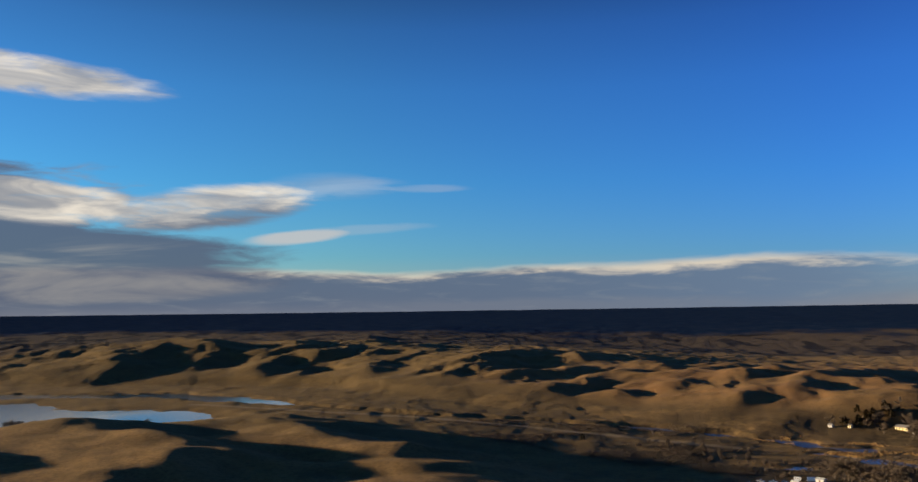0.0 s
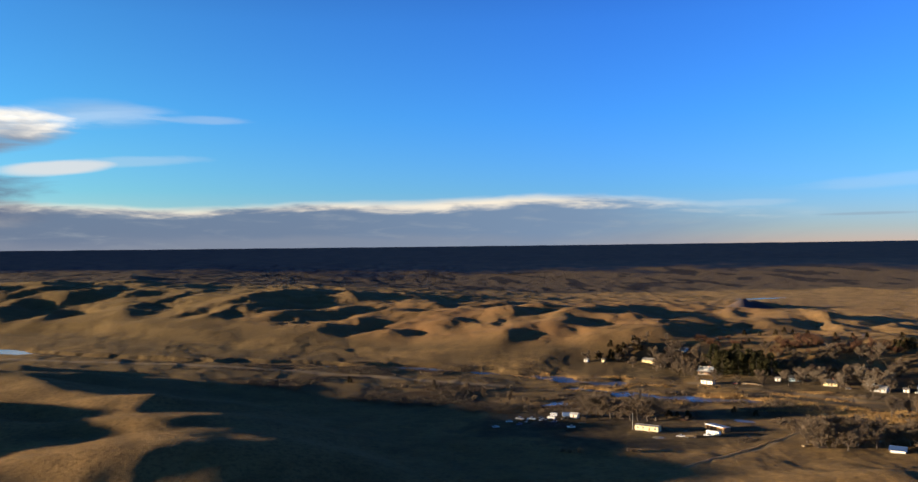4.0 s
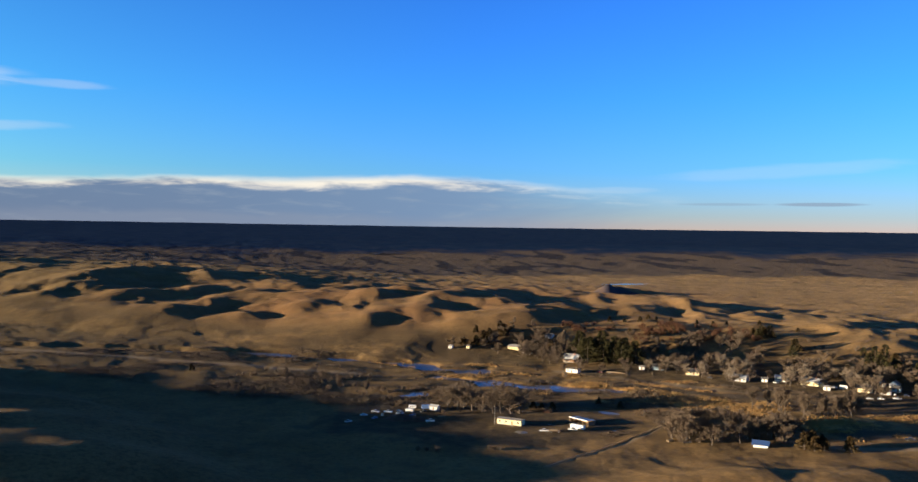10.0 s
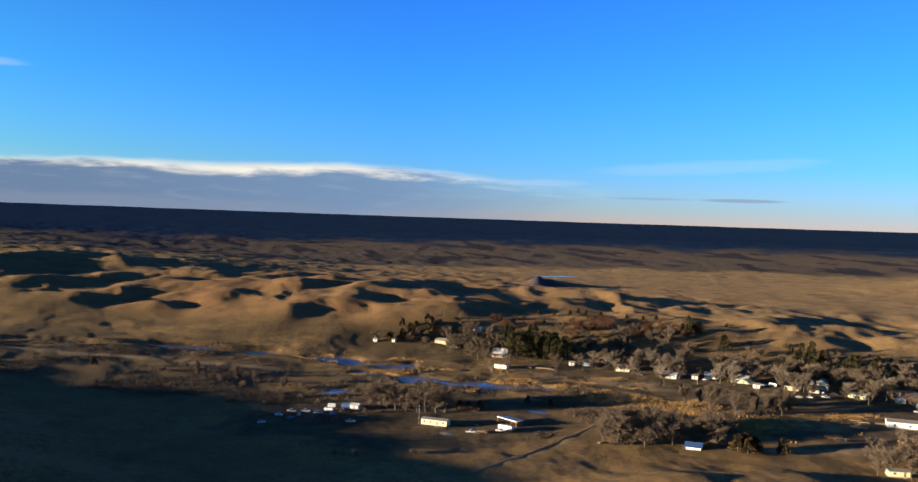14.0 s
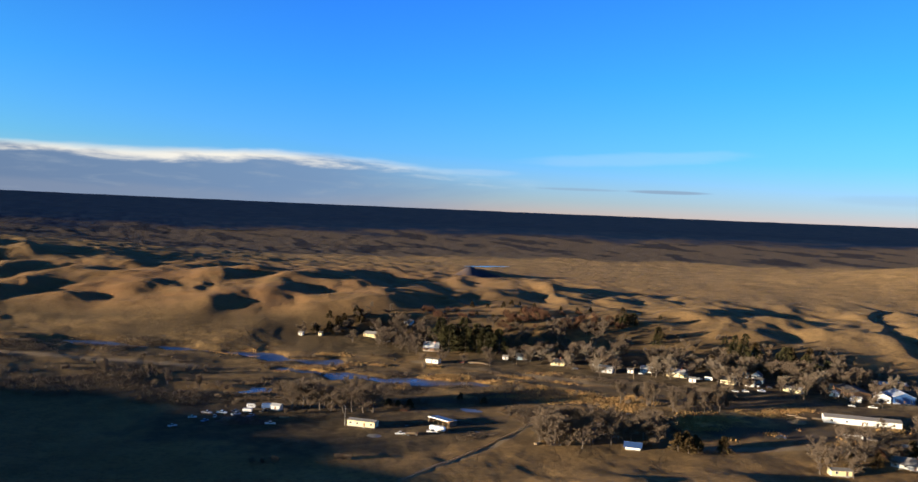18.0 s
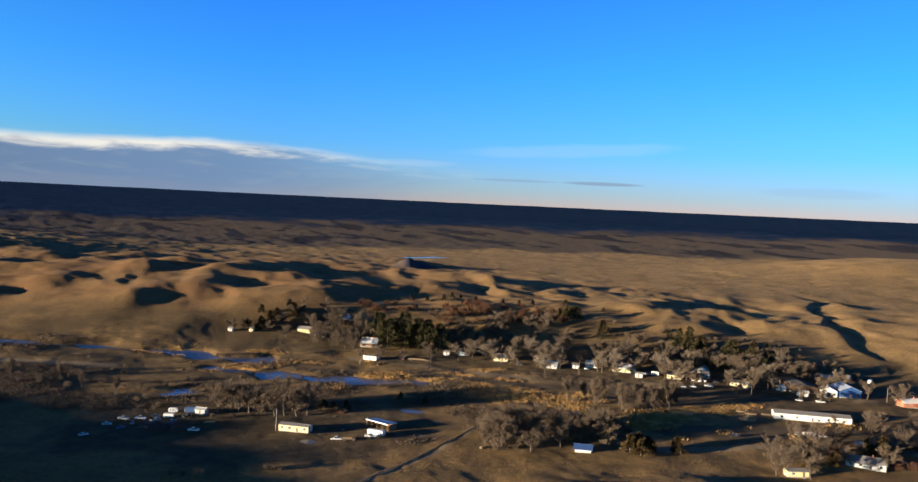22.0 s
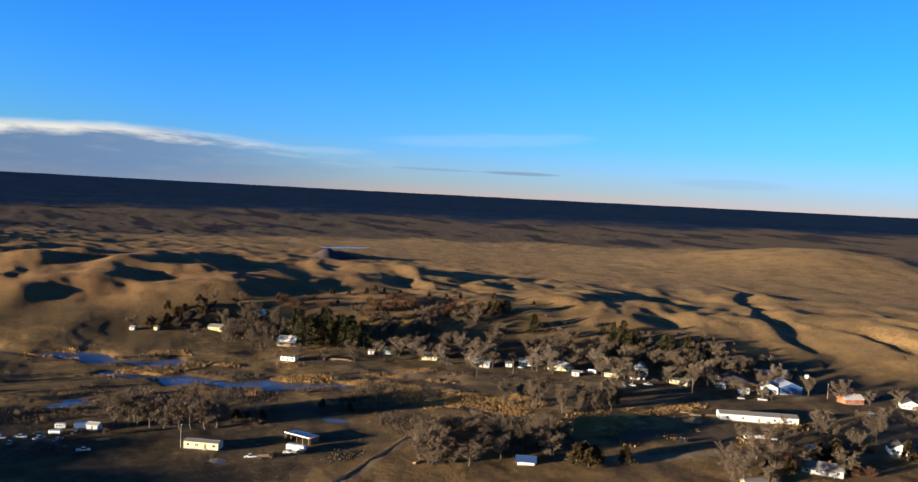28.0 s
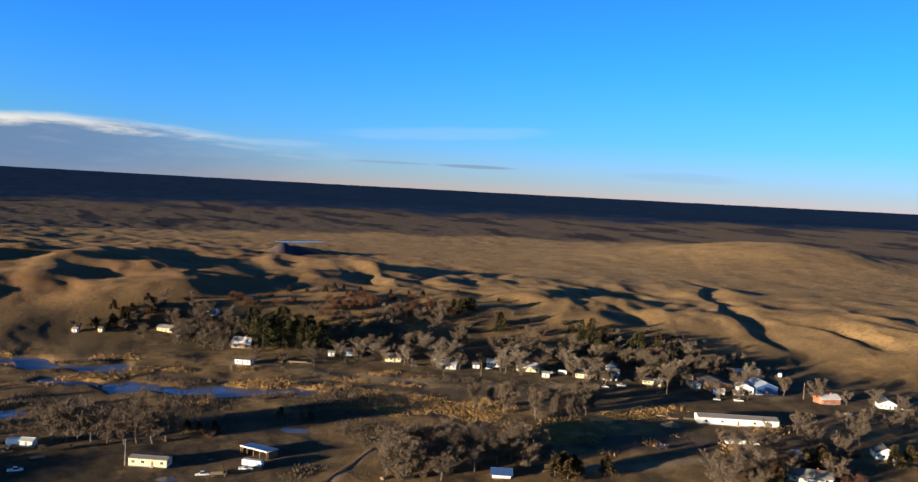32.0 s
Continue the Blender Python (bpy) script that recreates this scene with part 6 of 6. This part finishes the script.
def wire_fence(points, label):
    fence = thing("wire_fence", label, "fence", at=pose(points[0][0], points[0][1], 0))
    me = mesh_from(boxes((-0.06, -0.06, -0.3, 0.06, 0.06, 1.3)), "post", TIMBER)
    for (ax, ay), (bx, by) in zip(points[:-1], points[1:]):
        count = max(1, int(math.hypot(bx - ax, by - ay) / 5))
        for k in range(count):
            x, y = ax + (bx - ax) * k / count, ay + (by - ay) * k / count
            ob = new("post", me)
            ob.parent, ob.matrix_basis = fence, pose(x - points[0][0], y - points[0][1], land(x, y))


wire_fence(((110, 712), (146, 662), (190, 615), (205, 590)), "old wire fence with wooden posts along the pasture")


def utility_pole(x, y, tall, label):
    pole = thing("utility_pole", label, "utility pole", "utility poles", pose(x, y, land(x, y) - 0.02, 0, 0, 40))
    bm = bmesh.new()
    tube(bm, ((0, 0, -0.5), (0, 0, tall)), (0.16, 0.1), 8)
    part("pole", bm, TIMBER, pole)
    arm = part("crossarm", boxes((-1.1, -0.06, tall - 0.8, 1.1, 0.06, tall - 0.66)), TIMBER, pole)
    for x_ in (-0.95, 0.0, 0.95):
        part("insulator", boxes((x_ - 0.05, -0.05, tall - 0.66, x_ + 0.05, 0.05, tall - 0.5)), CONCRETE, arm)


for x, y, tall in ((624, 406, 10), (606, 528, 10), (560, 462, 9), (497, 556, 9), (446, 628, 9), (535, 353, 8)):
    utility_pole(x, y, tall, "weathered wooden utility pole with a crossarm")


def mast():
    tower = thing("antenna_mast", "thin steel antenna mast beside a mobile home", "antenna", at=pose(254.6, 519.6, land(254.6, 519.6)))
    bm = bmesh.new()
    tube(bm, ((0, 0, -0.3), (0, 0, 10.5)), (0.09, 0.06), 6)
    part("mast", bm, OFFWHITE, tower)
    bm = boxes((-0.7, -0.03, 10.1, 0.7, 0.03, 10.16), (-0.6, -0.5, 10.1, -0.56, 0.5, 10.14), (0.0, -0.4, 10.1, 0.04, 0.4, 10.14), (0.5, -0.3, 10.1, 0.54, 0.3, 10.14))
    part("aerial", bm, CHROME, tower)


mast()


def heap(name, x, y, wide, tall, mat, label, category):
    bm = bmesh.new()
    bmesh.ops.create_icosphere(bm, subdivisions=4, radius=1.0)
    for v in bm.verts:
        r = math.hypot(v.co.x, v.co.y)
        lump = 1 + 0.25 * noise.noise(v.co * 2.3 + Vector((x, y, 0))) + 0.12 * noise.noise(v.co * 6)
        v.co = Vector((v.co.x * wide * lump, v.co.y * wide * lump, max(-0.3, (1 - r) * tall * lump if v.co.z > 0 else -0.3)))
    ob = new(name, mesh_from(bm, name, mat))
    ob.matrix_basis = on_land(x, y, 0)
    return tagged(ob, label, category)


heap("earth_heap", 498.1, 421.8, 5.5, 2.6, paint("dry_earth", (0.30, 0.21, 0.12), 0.95, 0, 0.6, 2), "heap of dry tan earth beside the road", "earth heap")
heap("scrap_mound", 206.0, 549.0, 11.0, 3.2, RUST, "dark heap of rusty scrap metal", "scrap heap")
heap("scrap_mound", 214.5, 541.0, 6.0, 2.4, RUST, "rust-red heap of scrap beside parked vehicles", "scrap heap")
heap("cut_brush_mound", 301.5, 538.5, 3.5, 1.3, RUST, "brown heap of cut brush on bare ground", "brush heap")


def timber_stack(x, y, turn, long, rows, label):
    pile = thing("timber_stack", label, "timber stack", "timber stacks", on_land(x, y, turn))
    me = mesh_from(boxes((-long / 2, -0.11, 0, long / 2, 0.11, 0.18)), "plank", TIMBER)
    for row in range(rows):
        for k in range(6):
            ob = new("plank", me)
            ob.parent, ob.matrix_basis = pile, pose(luck.uniform(-0.25, 0.25), -0.7 + 0.27 * k, 0.19 * row, 0, 0, luck.uniform(-1, 1))


for x, y, turn, long, rows, label in ((510.5, 435.2, -50, 5, 3, "stack of sawn planks by the road"), (510.1, 428.4, -48, 6, 4, "long stack of pale planks by the road"), (517.0, 422.0, -47, 6, 4, "stack of grey planks near the long shed"), (333.5, 441.5, -20, 5, 4, "stack of old timber at the grove's edge"), (326.5, 447.0, 10, 4, 5, "pile of weathered boards near the lane"), (232.0, 548.0, -10, 5, 3, "stack of boards in a scrapyard")):
    timber_stack(x, y, turn, long, rows, label)


def fuel_tank(x, y, turn, label):
    tank = thing("fuel_tank", label, "tank", at=on_land(x, y, turn))
    bm = bmesh.new()
    tube(bm, ((-1.5, 0, 1.1), (-1.3, 0, 1.1), (1.3, 0, 1.1), (1.5, 0, 1.1)), (0.3, 0.6, 0.6, 0.3), 14)
    part("drum", bm, CARWHITE, tank)
    for x_ in (-0.9, 0.9):
        part("cradle", boxes((x_ - 0.1, -0.5, 0, x_ + 0.1, 0.5, 0.62)), RUST, tank)


for x, y, turn, mat, label in ((515.0, 566.0, -50, CARWHITE, "white car beside a house"), (539.5, 533.0, -45, CARSILVER, "silver car in front of a cream house"), (566.5, 494.0, -45, CARDARK, "dark car on the street's edge"), (598.5, 455.0, 10, CARBLUE, "blue car near a tin shed"), (614.0, 438.0, -20, CARWHITE, "white car beside the workshop"), (573.0, 436.0, -60, CARSILVER, "silver car among scrap by the workshop")):
    sedan(x, y, turn, mat, label)
for x, y, turn, mat, label in ((505.0, 588.0, -50, CARRED, "red pickup truck beside a driveway"), (581.0, 426.5, -50, CARWHITE, "white pickup truck in front of the annex"), (226.0, 563.0, 25, CARDARK, "black pickup truck among wrecks"), (196.5, 570.0, -40, CARSILVER, "silver pickup truck behind wrecked cars"), (210.0, 562.0, 15, CARSILVER, "silver pickup truck among wrecks")):
    pickup(x, y, turn, mat, label)
box_trailer(218.0, 567.0, -35, 5.0, "white box trailer among wrecked cars", 2.3)
camper(543.0, 527.5, -60, 5.5, "small white camper beside a house")
gable_house((555.0, 505.5), (558.0, 500.0), 4.0, 2.3, 0.8, WHITE, SHINGLE, "small white shed by the street", "shed", "shed", windows=0)
gable_house((508.0, 574.0), (510.6, 570.5), 3.6, 2.2, 0.9, WHITE, SHINGLE, "small white garden shed behind bare trees", "shed", "shed", windows=0)
fuel_tank(560.0, 498.0, 20, "white fuel tank in the shade by the street")
